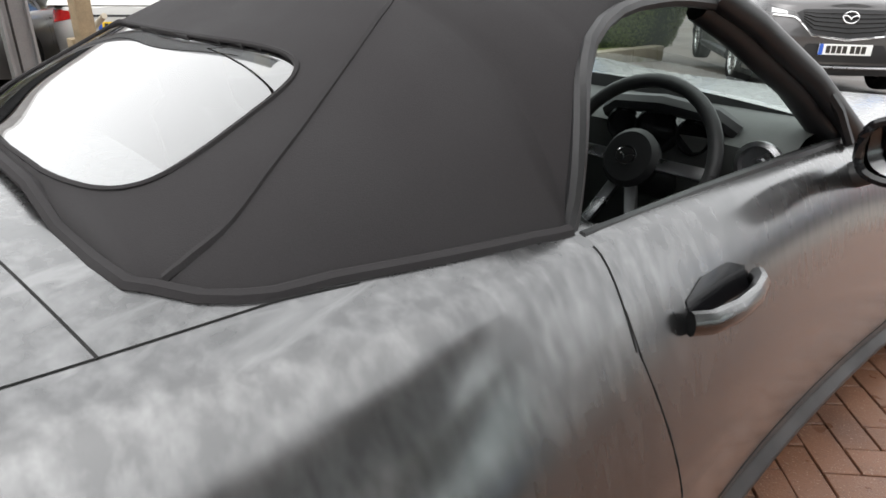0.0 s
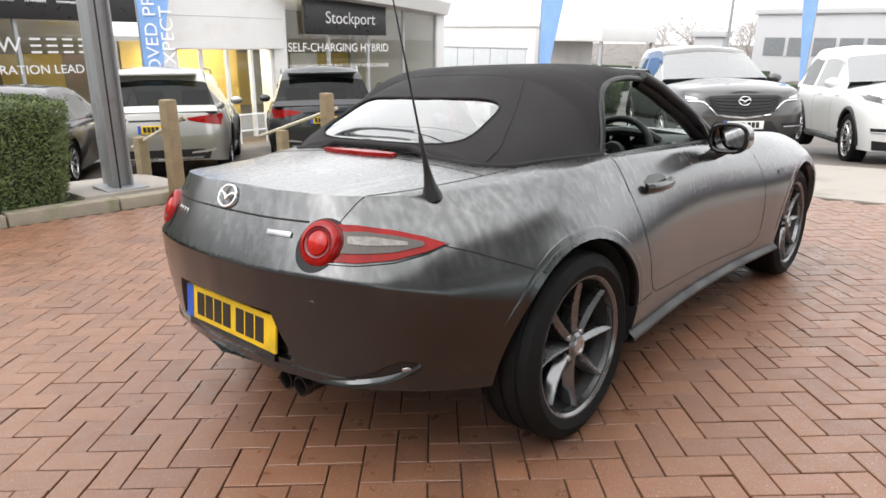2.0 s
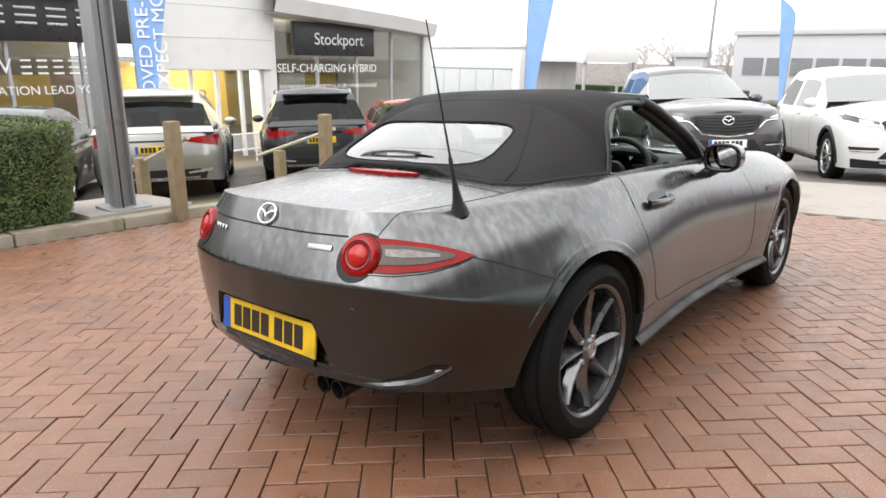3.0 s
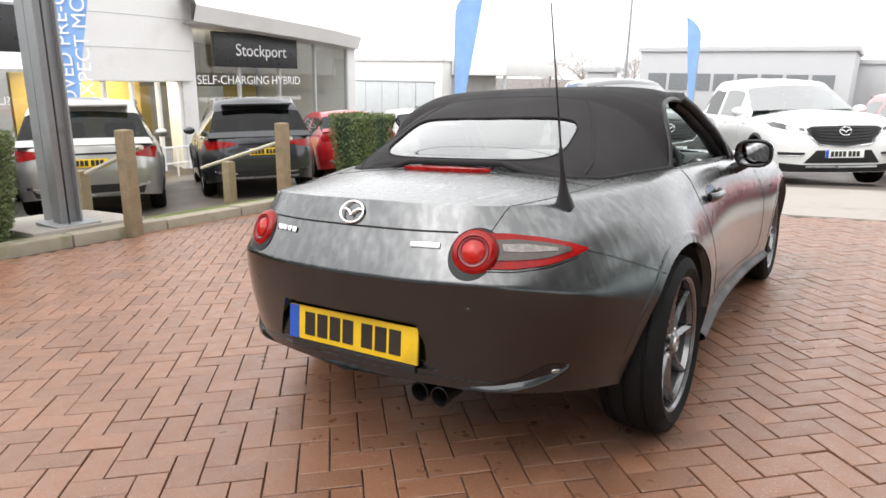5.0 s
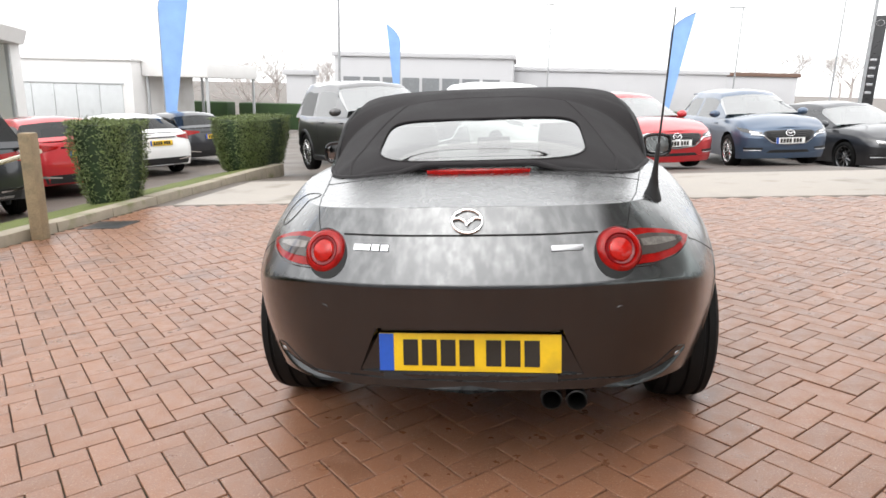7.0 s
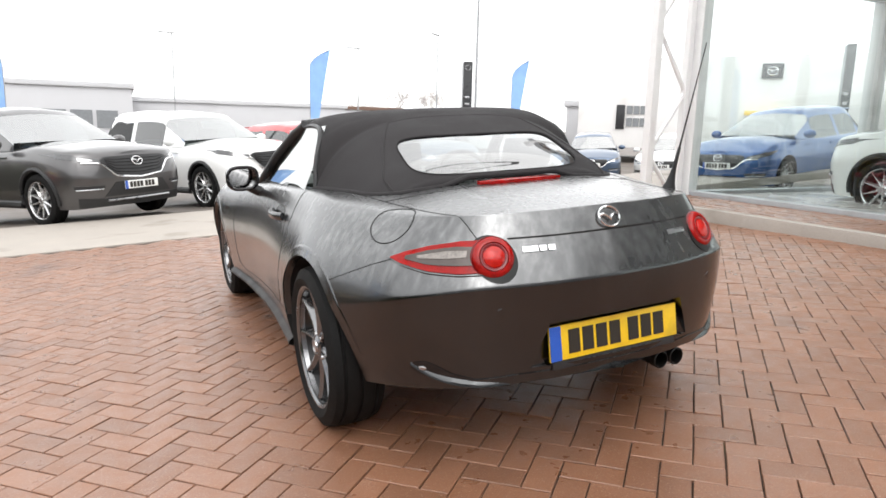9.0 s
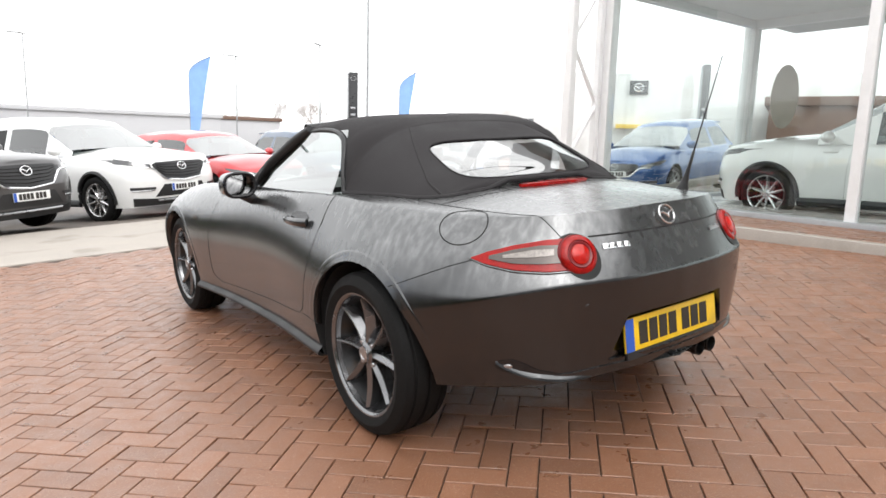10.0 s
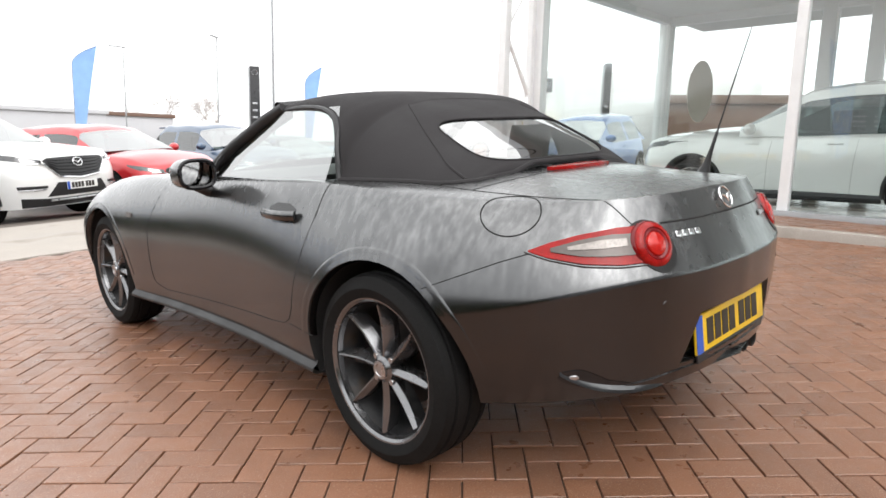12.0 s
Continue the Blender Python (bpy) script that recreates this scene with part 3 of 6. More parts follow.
def patch(bvh, axis, upper, lower, off=0.004, n=14, m=6, deep=0.015, flat=False, dome=0.0):
    """A plate laid on the body between two lines, standing off by off metres, with its rim turned in."""
    bm = bmesh.new()
    P, N = [], []
    for i in range(n + 1):
        u, w = line_at(upper, i / n), line_at(lower, i / n)
        row = [cast(bvh, axis, u[0] + (w[0] - u[0]) * j / m, u[1] + (w[1] - u[1]) * j / m) for j in range(m + 1)]
        P.append([p + nn * (off + dome * math.sin(math.pi * j / m) * math.sin(math.pi * i / n)) for j, (p, nn) in enumerate(row)])
        N.append([nn for p, nn in row])
    V = [[bm.verts.new(p) for p in r] for r in P]
    for i in range(n):
        for j in range(m):
            bm.faces.new((V[i][j], V[i + 1][j], V[i + 1][j + 1], V[i][j + 1]))
    rim = [(i, 0) for i in range(n)] + [(n, j) for j in range(m)] + [(i, m) for i in range(n, 0, -1)] + [(0, j) for j in range(m, 0, -1)]
    low = [bm.verts.new(P[i][j] - N[i][j] * deep) for i, j in rim]
    for k in range(len(rim)):
        (i, j), (a, b) = rim[k], rim[(k + 1) % len(rim)]
        bm.faces.new((V[i][j], V[a][b], low[(k + 1) % len(rim)], low[k]))
    bmesh.ops.remove_doubles(bm, verts=bm.verts, dist=1e-5)
    return bm


def gap(bvh, axis, pts, r=0.0016, n=40, closed=False, off=0.0):
    """A panel gap: a fine dark cord lying in the body's surface."""
    q = []
    for i in range(n + 1):
        p, nn = cast(bvh, axis, *line_at(pts, i / n))
        q.append(p + nn * off)
    bm = tube(bmesh.new(), q, r, 5)
    return bm


def carve(bm, cutters, mats):
    """The body mesh less the cutters, whose material the cut faces take."""
    me = bpy.data.meshes.new("body")
    bm.to_mesh(me)
    bm.free()
    ob = new("body", me)
    for k in mats:
        me.materials.append(M[k])
    tools = []
    for i, (c, slot) in enumerate(cutters):
        cm = bpy.data.meshes.new("tool")
        bmesh.ops.recalc_face_normals(c, faces=c.faces)
        c.to_mesh(cm)
        c.free()
        for k in mats:
            cm.materials.append(M[k])
        for p in cm.polygons:
            p.material_index = slot
        t = new("tool", cm)
        tools.append(t)
        md = ob.modifiers.new("cut", "BOOLEAN")
        md.operation, md.object, md.solver = "DIFFERENCE", t, "EXACT"
    res = bpy.data.meshes.new_from_object(ob.evaluated_get(bpy.context.evaluated_depsgraph_get()))
    bpy.data.objects.remove(ob)
    for t in tools:
        bpy.data.objects.remove(t)
    res.shade_smooth()
    res.set_sharp_from_angle(angle=radians(35))
    return res


def barrel(x0, x1, r, y, z, n=48):
    bm = bmesh.new()
    lathe(bm, [(r, x0), (r, x1)], n)
    bmesh.ops.holes_fill(bm, edges=bm.edges)
    bmesh.ops.translate(bm, vec=(0, y, z), verts=bm.verts)
    return bm


def wheel(parent, x, y, r, rim, width, spokes, metal, side):
    """wheel > tyre, rim, nuts: outer face towards side (+1 right, -1 left). One is built with its face towards +x."""
    w = width / 2
    m = pose(x, y, r, 0, 0, 0 if side > 0 else 180)
    bm = bmesh.new()
    lathe(bm, [(0.05, -0.02), (rim * 0.62, -0.02), (rim * 0.62, -0.035), (0.05, -0.035)], 32)
    disc(bm, rim * 0.62, -0.019)
    hub = part("wheel", bm, "steel", parent, "", m)
    a = r - rim
    bm = bmesh.new()
    lathe(bm, [(rim - 0.01, -w * 0.8), (rim + 0.012, -w * 0.95), (rim + a * 0.45, -w * 1.03), (r - 0.035, -w * 0.99), (r - 0.010, -w * 0.86), (r - 0.002, -w * 0.62), (r - 0.009, -w * 0.58), (r - 0.009, -w * 0.52), (r - 0.001, -w * 0.48), (r, -w * 0.08), (r - 0.009, -w * 0.05), (r - 0.009, w * 0.05), (r, w * 0.08), (r - 0.001, w * 0.48), (r - 0.009, w * 0.52), (r - 0.009, w * 0.58), (r - 0.002, w * 0.62), (r - 0.010, w * 0.86), (r - 0.035, w * 0.99), (rim + a * 0.45, w * 1.03), (rim + 0.012, w * 0.95), (rim - 0.01, w * 0.8)], 64)
    part("tyre", bm, "rubber", hub)
    bm = bmesh.new()
    lathe(bm, [(rim - 0.008, w * 0.78), (rim - 0.010, w * 0.60), (rim - 0.026, w * 0.40), (rim - 0.032, -w * 0.8)], 64)
    part("barrel", bm, "barrel", hub, "dark inner barrel")
    bm = bmesh.new()
    lathe(bm, [(rim + 0.002, w * 0.80), (rim + 0.009, w * 0.87), (rim + 0.006, w * 0.915), (rim + 0.001, w * 0.90), (rim - 0.009, w * 0.80), (rim - 0.013, w * 0.62)], 64)
    c = rim * 0.19
    lathe(bm, [(c, w * 0.30), (c, w * 0.68), (c * 0.75, w * 0.76), (0.001, w * 0.77)], 24)
    for k in range(spokes):
        t = 360 * k / spokes
        # a spoke with a raised ridge, widening to the rim
        sec = []
        for s in np.linspace(0, 1, 6):
            rad = c * 0.7 + (rim - 0.016 - c * 0.7) * s
            hw = (0.014 - 0.005 * s + 0.009 * math.sin(math.pi * s ** 1.2)) * rim / 0.23 if spokes == 8 else (0.022 - 0.011 * s) * rim / 0.23
            top = w * (0.70 + 0.12 * s - 0.30 * s * (1 - s))
            sh = hw * 0.35
            sec.append([Vector((top - 0.055, -hw + sh, rad)), Vector((top - 0.012, -hw + sh, rad)), Vector((top, -0.002 + sh, rad)), Vector((top - 0.002, 0.003 + sh, rad)), Vector((top - 0.032, hw + sh, rad)), Vector((top - 0.055, hw + sh, rad))])
        R = pose(0, 0, 0, t)
        grid(bm, [[R @ v for v in q] for q in sec])
    ro = part("rim", bm, metal, hub, angle=25)
    bm = bmesh.new()
    lathe(bm, [(0.030, w * 0.74), (0.028, w * 0.82), (0.020, w * 0.83), (0.018, w * 0.80), (0.0005, w * 0.80)], 24)
    part("centre_cap", bm, "satin", hub)
    for k in range(4 if spokes == 8 else 5):
        t = 2 * math.pi * (k + 0.5) / (4 if spokes == 8 else 5)
        bm = bmesh.new()
        lathe(bm, [(0.012, w * 0.35), (0.012, w * 0.62), (0.009, w * 0.68), (0.0005, w * 0.68)], 10)
        bmesh.ops.translate(bm, vec=(0, 0.050 * math.cos(t), 0.050 * math.sin(t)), verts=bm.verts)
        part("wheel_nut", bm, "satin", hub)
    return hub


def copy_part(ob, m, parent):
    """A copy of a part with its pieces, sharing meshes."""
    c = copy_thing(ob, m)
    c.parent = parent
    return c


def wheels(parent, track, ys, r, rim, width, spokes, metal):
    a = wheel(parent, track, ys[0], r, rim, width, spokes, metal, 1)
    copy_part(a, pose(track, ys[1], r), parent)
    for y in ys:
        copy_part(a, pose(-track, y, r, 0, 0, 180), parent)


def plate(parent, m, mat, w=0.52, h=0.111, bars=(2, 2, 3), blue=True):
    """plate > blue strip, ink bars; faces its own +z, width along x."""
    p = part("number_plate", boxed(-w / 2, w / 2, -h / 2, h / 2, -0.004, 0.004, 0.002), mat, parent, "", m)
    x = -w / 2
    if blue:
        part("blue_strip", boxed(-w / 2 + 0.001, -w / 2 + 0.043, -h / 2 + 0.001, h / 2 - 0.001, 0.0042, 0.0056), "plate_blue", p)
        x += 0.045
    # the registration is left as plain bars
    bar_w, bh = 0.043 * w / 0.52, 0.076 * h / 0.111
    x += 0.026
    for g_, k in enumerate(bars):
        for i in range(k):
            part("registration_bar", boxed(x, x + bar_w, -bh / 2, bh / 2, 0.0042, 0.0062), "ink", p)
            x += bar_w + 0.011
        x += 0.022 if g_ else 0.0
    return p


# ---- the setting ----


def ground_z(x, y):
    """Height of the yard beyond the apron, in the apron's coordinates."""
    z = 0.0
    if y > 7.6:
        z -= 0.070 * min(y - 7.6, 4.4) * min(1.0, max(0.0, (x + 6.5) / 2))
    if y > 14:
        z += 0.012 * (y - 14)
    if x < -4.7:
        z -= 0.13 * min(-4.7 - x, 2.0) + 0.085 * max(0.0, min(-11.0 - x, 9.0))
    if x > 5.6:
        z -= 0.10 * min(x - 5.6, 4.0)
    if x > 9.6:
        z -= 0.062 * (x - 9.6)
    return z - 0.014


bm = bmesh.new()
xs = sorted({*np.arange(-30, 30.1, 1.0).tolist(), -4.7, -6.7, 5.6, 4.3, -2500, -600, -150, -60, 60, 150, 600, 2500})
ys = sorted({*np.arange(-12, 40.1, 1.0).tolist(), 4.95, 7.6, -2500, -600, -100, -40, 80, 200, 600, 2500})
gv = [[bm.verts.new(GROUND @ Vector((x, y, ground_z(x, y))) if max(abs(x), abs(y)) < 41 else Vector((x, y, -0.9))) for y in ys] for x in xs]
for i in range(len(xs) - 1):
    for j in range(len(ys) - 1):
        bm.faces.new((gv[i][j], gv[i + 1][j], gv[i + 1][j + 1], gv[i][j + 1]))
tagged(part("ground", bm, "asphalt"), "damp grey-brown asphalt car park, worn and patched", "ground", kind="structure")

# bed of the paving, the pale channel along its far edge, and the kerbs
tagged(part("pavement", boxed(-4.50, 4.25, -9, 5.10, -0.10, -0.010), "joint", m=GROUND), "red clay block paving laid in herringbone, damp", "paving", kind="structure")
pavement = bpy.data.objects["pavement"]
tagged(part("drain_channel", boxed(-4.2, 14, 5.11, 7.55, -0.12, 0.002, 0.004), "concrete", m=GROUND), "pale concrete strip beside the brick paving", "road", kind="structure")

# ---- the roadster ----
HERO_ROWS = [
    (0.00, -0.792, 0.845, 0.100, 0.640, 1.0, 0.325, 0.03),
    (0.27, -0.772, 0.845, 0.100, 0.640, 1.0, 0.325, 0.03),
    (0.49, -0.712, 0.840, 0.120, 0.640, 1.0, 0.315, 0.04),
    (0.65, -0.580, 0.834, 0.165, 0.610, 1.25, 0.30, 0.05),
    (0.775, -0.340, 0.838, 0.195, 0.545, 1.6, 0.27, 0.05),
    (0.866, -0.050, 0.852, 0.195, 0.490, 1.65, 0.24, 0.04),
    (0.846, 0.300, 0.866, 0.140, 0.500, 1.65, 0.22, 0.04),
    (0.812, 0.900, 0.858, 0.095, 0.540, 1.9, 0.20, 0.05),
    (0.820, 1.550, 0.845, 0.130, 0.540, 2.2, 0.20, 0.05),
    (0.855, 2.050, 0.835, 0.175, 0.540, 2.3, 0.22, 0.04),
    (0.860, 2.400, 0.800, 0.195, 0.540, 2.3, 0.22, 0.04),
]
HERO_NOSE = [
    (0.80, 2.750, 0.720, 0.180, 0.50, 1.8, 0.20, 0.05),
    (0.60, 2.980, 0.640, 0.130, 0.46, 1.4, 0.18, 0.05),
    (0.30, 3.080, 0.610, 0.080, 0.45, 1.2, 0.18, 0.05),
    (0.00, 3.100, 0.605, 0.080, 0.45, 1.2, 0.18, 0.05),
]
hero = thing("sports_car", "dark metallic grey roadster with black fabric roof, wet from rain", "car", GROUND)
bm = shell(HERO_ROWS + HERO_NOSE, [(-0.70, 0.846), (-0.45, 0.872), (-0.15, 0.897), (0.05, 0.918), (0.3, 0.948), (0.9, 0.945), (1.3, 0.905), (1.8, 0.855), (2.4, 0.765), (2.8, 0.67), (3.02, 0.60)], n=150, lo=10, hi=14, deck=12)
HB = BVHTree.FromBMesh(bm)
cut = [(barrel(s * 0.52, s * 1.1, 0.345, y, 0.315), 1) for s in (1, -1) for y in (0, 2.31)]
cut.append((boxed(-0.682, 0.682, 0.36, 1.34, 0.36, 1.4, 0.03), 2))
cut.append((boxed(-0.54, 0.54, 0.02, 0.40, 0.40, 1.4, 0.03), 2))
bm_ = bmesh.new()
rv = [[bm_.verts.new((sx * w, y, z)) for sx, w, z in ((-1, 0.262 + o, 0.515 + o * 0.5), (1, 0.262 + o, 0.515 + o * 0.5), (1, 0.335 + o, 0.372), (-1, 0.335 + o, 0.372))] for y, o in ((-0.735, -0.012), (-0.85, 0.03))]
for k in range(4):
    bm_.faces.new((rv[0][k], rv[0][(k + 1) % 4], rv[1][(k + 1) % 4], rv[1][k]))
bm_.faces.new(rv[0])
bm_.faces.new(rv[1])
cut.append((bm_, 3))
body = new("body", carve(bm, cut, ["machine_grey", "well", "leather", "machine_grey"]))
body.parent = hero
wheels(hero, 0.722, (0.0, 2.31), 0.308, 0.226, 0.205, 8, "alloy")

# panel gaps
gaps = []
for s, side in ((1, "right"), (-1, "left")):
    gaps.append((side, [(0.332, 0.80), (0.339, 0.74), (0.40, 0.55), (0.45, 0.40), (0.50, 0.365), (0.62, 0.352), (1.62, 0.305), (1.72, 0.34), (1.70, 0.60), (1.60, 0.80)]))
    gaps.append((side, [(-0.475, 0.712), (-0.40, 0.685), (-0.29, 0.638), (-0.205, 0.602)]))
    gaps.append((side, [(0.47, 0.37), (0.31, 0.36)]))
    gaps.append((side + "_up", [(0.330, 0.112), (0.331, 0.07), (0.331, 0.0), (0.332, -0.02)]))
for side, pts in gaps:
    part("panel_gap", gap(HB, side, pts), "seam", body)
part("boot_gap", gap(HB, "top", [(0.435, -0.665), (0.45, -0.63), (0.505, -0.42), (0.555, -0.17), (0.585, -0.02), (0.612, 0.06)], n=50), "seam", body)
part("boot_gap", gap(HB, "top", [(-0.435, -0.665), (-0.45, -0.63), (-0.505, -0.42), (-0.555, -0.17), (-0.585, -0.02), (-0.612, 0.06)], n=50), "seam", body)
part("boot_gap", gap(HB, "rear", [(-0.36, 0.772), (0.36, 0.772)], r=0.003), "seam", body)
part("boot_gap", gap(HB, "top", [(-0.555, -0.175), (-0.3, -0.205), (0, -0.215), (0.3, -0.205), (0.555, -0.175)]), "seam", body)
# fuel flap
cc = [(-0.364 + 0.083 * math.cos(a), 0.142 + 0.080 * math.sin(a)) for a in np.linspace(0, 2 * math.pi, 41)]
part("fuel_flap_gap", gap(HB, "left_up", cc, r=0.0022, n=60), "seam", body)

# tail lamps
for s in (1, -1):
    arc = [(0.413 + 0.065 * math.cos(q), 0.718 + 0.067 * math.sin(q)) for q in np.linspace(math.pi, 0, 13)]
    # patch on the surface, coloured dark as the pocket's shade
    holder = part("tail_lamp", patch(HB, "rear", [(s * x, z) for x, z in arc], [(s * x, 1.436 - z) for x, z in arc], off=0.0025, n=30, m=14), "lamp_recess", hero)
    side = "rear_right" if s > 0 else "rear_left"
    c, nn = cast(HB, "rear", s * 0.417, 0.722)
    nn = (nn + Vector((0, -0.25, 0))).normalized()
    rot = nn.to_track_quat("X", "Z").to_matrix().to_4x4()
    seat = Matrix.Translation(c - nn * 0.001) @ rot
    bm = lathe(bmesh.new(), [(0.064, -0.06), (0.064, 0.004), (0.061, 0.011), (0.053, 0.016), (0.046, 0.017), (0.043, 0.012), (0.030, 0.013), (0.0005, 0.014)], 48)
    part("round_lens", bm, "lamp_red", holder, "", seat)
    part("inner_lens", lathe(bmesh.new(), [(0.033, 0.010), (0.031, 0.017), (0.022, 0.0215), (0.010, 0.0235), (0.0005, 0.024)], 32), "lamp_bright", holder, "bright red inner lens", seat)
    part("inner_ring", lathe(bmesh.new(), [(0.044, 0.0122), (0.042, 0.0150), (0.037, 0.0150), (0.034, 0.0130)], 40), "lamp_deep", holder, "dark red ring", seat)
    bm = lathe(bmesh.new(), [(0.0635, 0.001), (0.065, 0.005), (0.067, 0.003), (0.069, -0.006), (0.071, -0.05)], 48)
    part("lens_ring", bm, "lamp_deep", holder, "", seat)
    up = [(-0.185, 0.772), (-0.10, 0.768), (0.0, 0.752), (0.08, 0.733), (0.135, 0.714)]
    dn = [(-0.185, 0.682), (-0.10, 0.679), (0.0, 0.684), (0.09, 0.699), (0.135, 0.711)]
    part("wing_lens", patch(HB, side, up, dn, off=0.005, n=22, m=8), "lamp_wing", holder)
    up = [(-0.175, 0.752), (-0.08, 0.751), (0.0, 0.739), (0.078, 0.720)]
    dn = [(-0.175, 0.702), (-0.08, 0.699), (0.0, 0.700), (0.078, 0.711)]
    part("clear_lens", patch(HB, side, up, dn, off=0.008, n=14, m=4), "lamp_clear", holder)
    part("indicator_lens", patch(HB, side, [(-0.12, 0.740), (-0.06, 0.738), (0.035, 0.722)], [(-0.12, 0.722), (-0.06, 0.717), (0.035, 0.714)], off=0.010, n=10, m=4), "lamp_pale", holder, "pale clear indicator lens")
    ln = [p_ + n_ * 0.003 for p_, n_ in (cast(HB, side, *line_at([(-0.185, 0.677), (-0.10, 0.674), (0.0, 0.679), (0.09, 0.695), (0.145, 0.712)], t)) for t in np.linspace(0, 1, 18))]
    part("lamp_edge", tube(bmesh.new(), ln, 0.0022, 6), "machine_grey", holder)

# rear fascia: plate in its recess, sensors, reflectors, valance, exhaust
pp = plate(hero, pose(0, -0.752, 0.437, 84, 0, 0), "plate_yellow", bars=(2, 2, 3))
part("plate_holder", boxed(-0.25, 0.25, -0.083, -0.058, -0.006, 0.001, 0.002), "plastic", pp)
for i in range(9):
    part("holder_print_bar", boxed(-0.082 + i * 0.0185, -0.069 + i * 0.0185, -0.074, -0.066, 0.001, 0.0022), "letter", pp)
for x in (-0.42, 0.42):
    c, nn = cast(HB, "rear", x, 0.565)
    part("sensor", lathe(bmesh.new(), [(0.011, 0), (0.010, 0.0012), (0.0005, 0.0016)], 14), "machine_grey", hero, "", Matrix.Translation(c) @ nn.to_track_quat("X", "Z").to_matrix().to_4x4())
for s in (1, -1):
    # black patch on the skin paints the shade of the bumper's hollow
    part("bumper_scoop", patch(HB, "rear", [(s * 0.47, 0.346), (s * 0.54, 0.366), (s * 0.585, 0.394), (s * 0.607, 0.403), (s * 0.634, 0.396)], [(s * 0.46, 0.338), (s * 0.54, 0.342), (s * 0.59, 0.350), (s * 0.62, 0.358), (s * 0.640, 0.376)], off=0.002, n=22, m=6), "gloss_black", hero)
    c, nn = cast(HB, "rear", s * 0.612, 0.378)
    bm = bmesh.new()
    bmesh.ops.create_uvsphere(bm, u_segments=20, v_segments=10, radius=1)
    bmesh.ops.transform(bm, matrix=Matrix.Translation(c + nn * 0.002) @ nn.to_track_quat("X", "Z").to_matrix().to_4x4() @ Matrix.Diagonal((0.004, 0.014, 0.008, 1)), verts=bm.verts)
    part("bumper_reflector", bm, "satin", hero, "small silvery reflector")
    bl = []
    for t in np.linspace(0, 1, 20):
        x, z = s * (0.38 + 0.26 * t), 0.334 + 0.010 * t + 0.052 * t**4
        p, nn = cast(HB, "rear", x, z)
        k = 0.001 + 0.012 * math.sin(math.pi * min(1, t)) ** 1.1
        bl.append([p - nn * 0.01 + Vector((0, 0, 0.016)), p + nn * k + Vector((0, 0, -0.002)), p + nn * (k + 0.002) + Vector((0, 0, -0.010)), p - nn * 0.01 + Vector((0, 0, -0.022))])
    part("bumper_lip", grid(bmesh.new(), bl), "machine_grey", hero, angle=30)
part("rear_valance", patch(HB, "rear", [(-0.50, 0.346), (-0.36, 0.356), (0.36, 0.356), (0.50, 0.346)], [(-0.50, 0.322), (-0.36, 0.328), (0.36, 0.328), (0.50, 0.322)], off=0.004, n=40, m=4, deep=0.03), "machine_grey", hero)
for x in (0.235, 0.307):
    bm = lathe(bmesh.new(), [(0.030, -0.25), (0.030, 0.0), (0.034, 0.004), (0.034, 0.03), (0.030, 0.032), (0.027, 0.025), (0.026, -0.1), (0.0005, -0.1)], 24)
    part("exhaust_pipe", bm, "burnt", hero, "dark burnt steel tailpipe", pose(x, -0.690, 0.280, 0, 0, -90) @ Matrix.Scale(0.92, 4))
part("high_stop_lamp", patch(HB, "top", [(-0.185, -0.185), (-0.09, -0.192), (0, -0.195), (0.09, -0.192), (0.185, -0.185)], [(-0.18, -0.205), (-0.09, -0.226), (0, -0.230), (0.09, -0.226), (0.18, -0.205)], off=0.012, n=24, m=6, deep=0.03), "lamp_red", hero)


def emblem(parent, m, r=0.042):
    """A chrome oval with a winged bar, as a plain shape; faces +z."""
    bm = bmesh.new()
    pts = [(r * math.cos(a), r * 0.80 * math.sin(a), 0.004) for a in np.linspace(0, 2 * math.pi, 33)]
    tube(bm, pts, r * 0.085, 6)
    tube(bm, [(-r * 0.92, r * 0.18, 0.004), (-r * 0.55, r * 0.22, 0.005), (-r * 0.15, -r * 0.02, 0.006), (0, -r * 0.30, 0.006), (r * 0.15, -r * 0.02, 0.006), (r * 0.55, r * 0.22, 0.005), (r * 0.92, r * 0.18, 0.004)], r * 0.10, 6)
    return part("emblem", bm, "chrome", parent, "chrome oval emblem", m)


def facing(bvh, axis, a, b, off=0.0):
    """A pose on the body whose +z looks out and whose y is up."""
    p, nn = cast(bvh, axis, a, b)
    z = nn.normalized()
    x = Vector((0, 0, 1)).cross(z).normalized()
    y = z.cross(x)
    return Matrix.Translation(p + z * off) @ Matrix((x, y, z)).transposed().to_4x4()


emblem(hero, facing(HB, "rear", 0, 0.808, 0.002))
bm = bmesh.new()
for i in range(4):
    box(bm, -0.052 + i * 0.028, -0.030 + i * 0.028 + (0.006 if i == 0 else 0), -0.009, 0.009, 0, 0.004, 0.001)
part("model_badge", bm, "chrome", hero, "chrome model lettering left as plain bars", facing(HB, "rear", -0.275, 0.738, 0.001))
part("engine_badge", boxed(-0.045, 0.045, -0.008, 0.008, 0, 0.004, 0.001), "satin", hero, "small silver badge bar", facing(HB, "rear", 0.275, 0.735, 0.001))

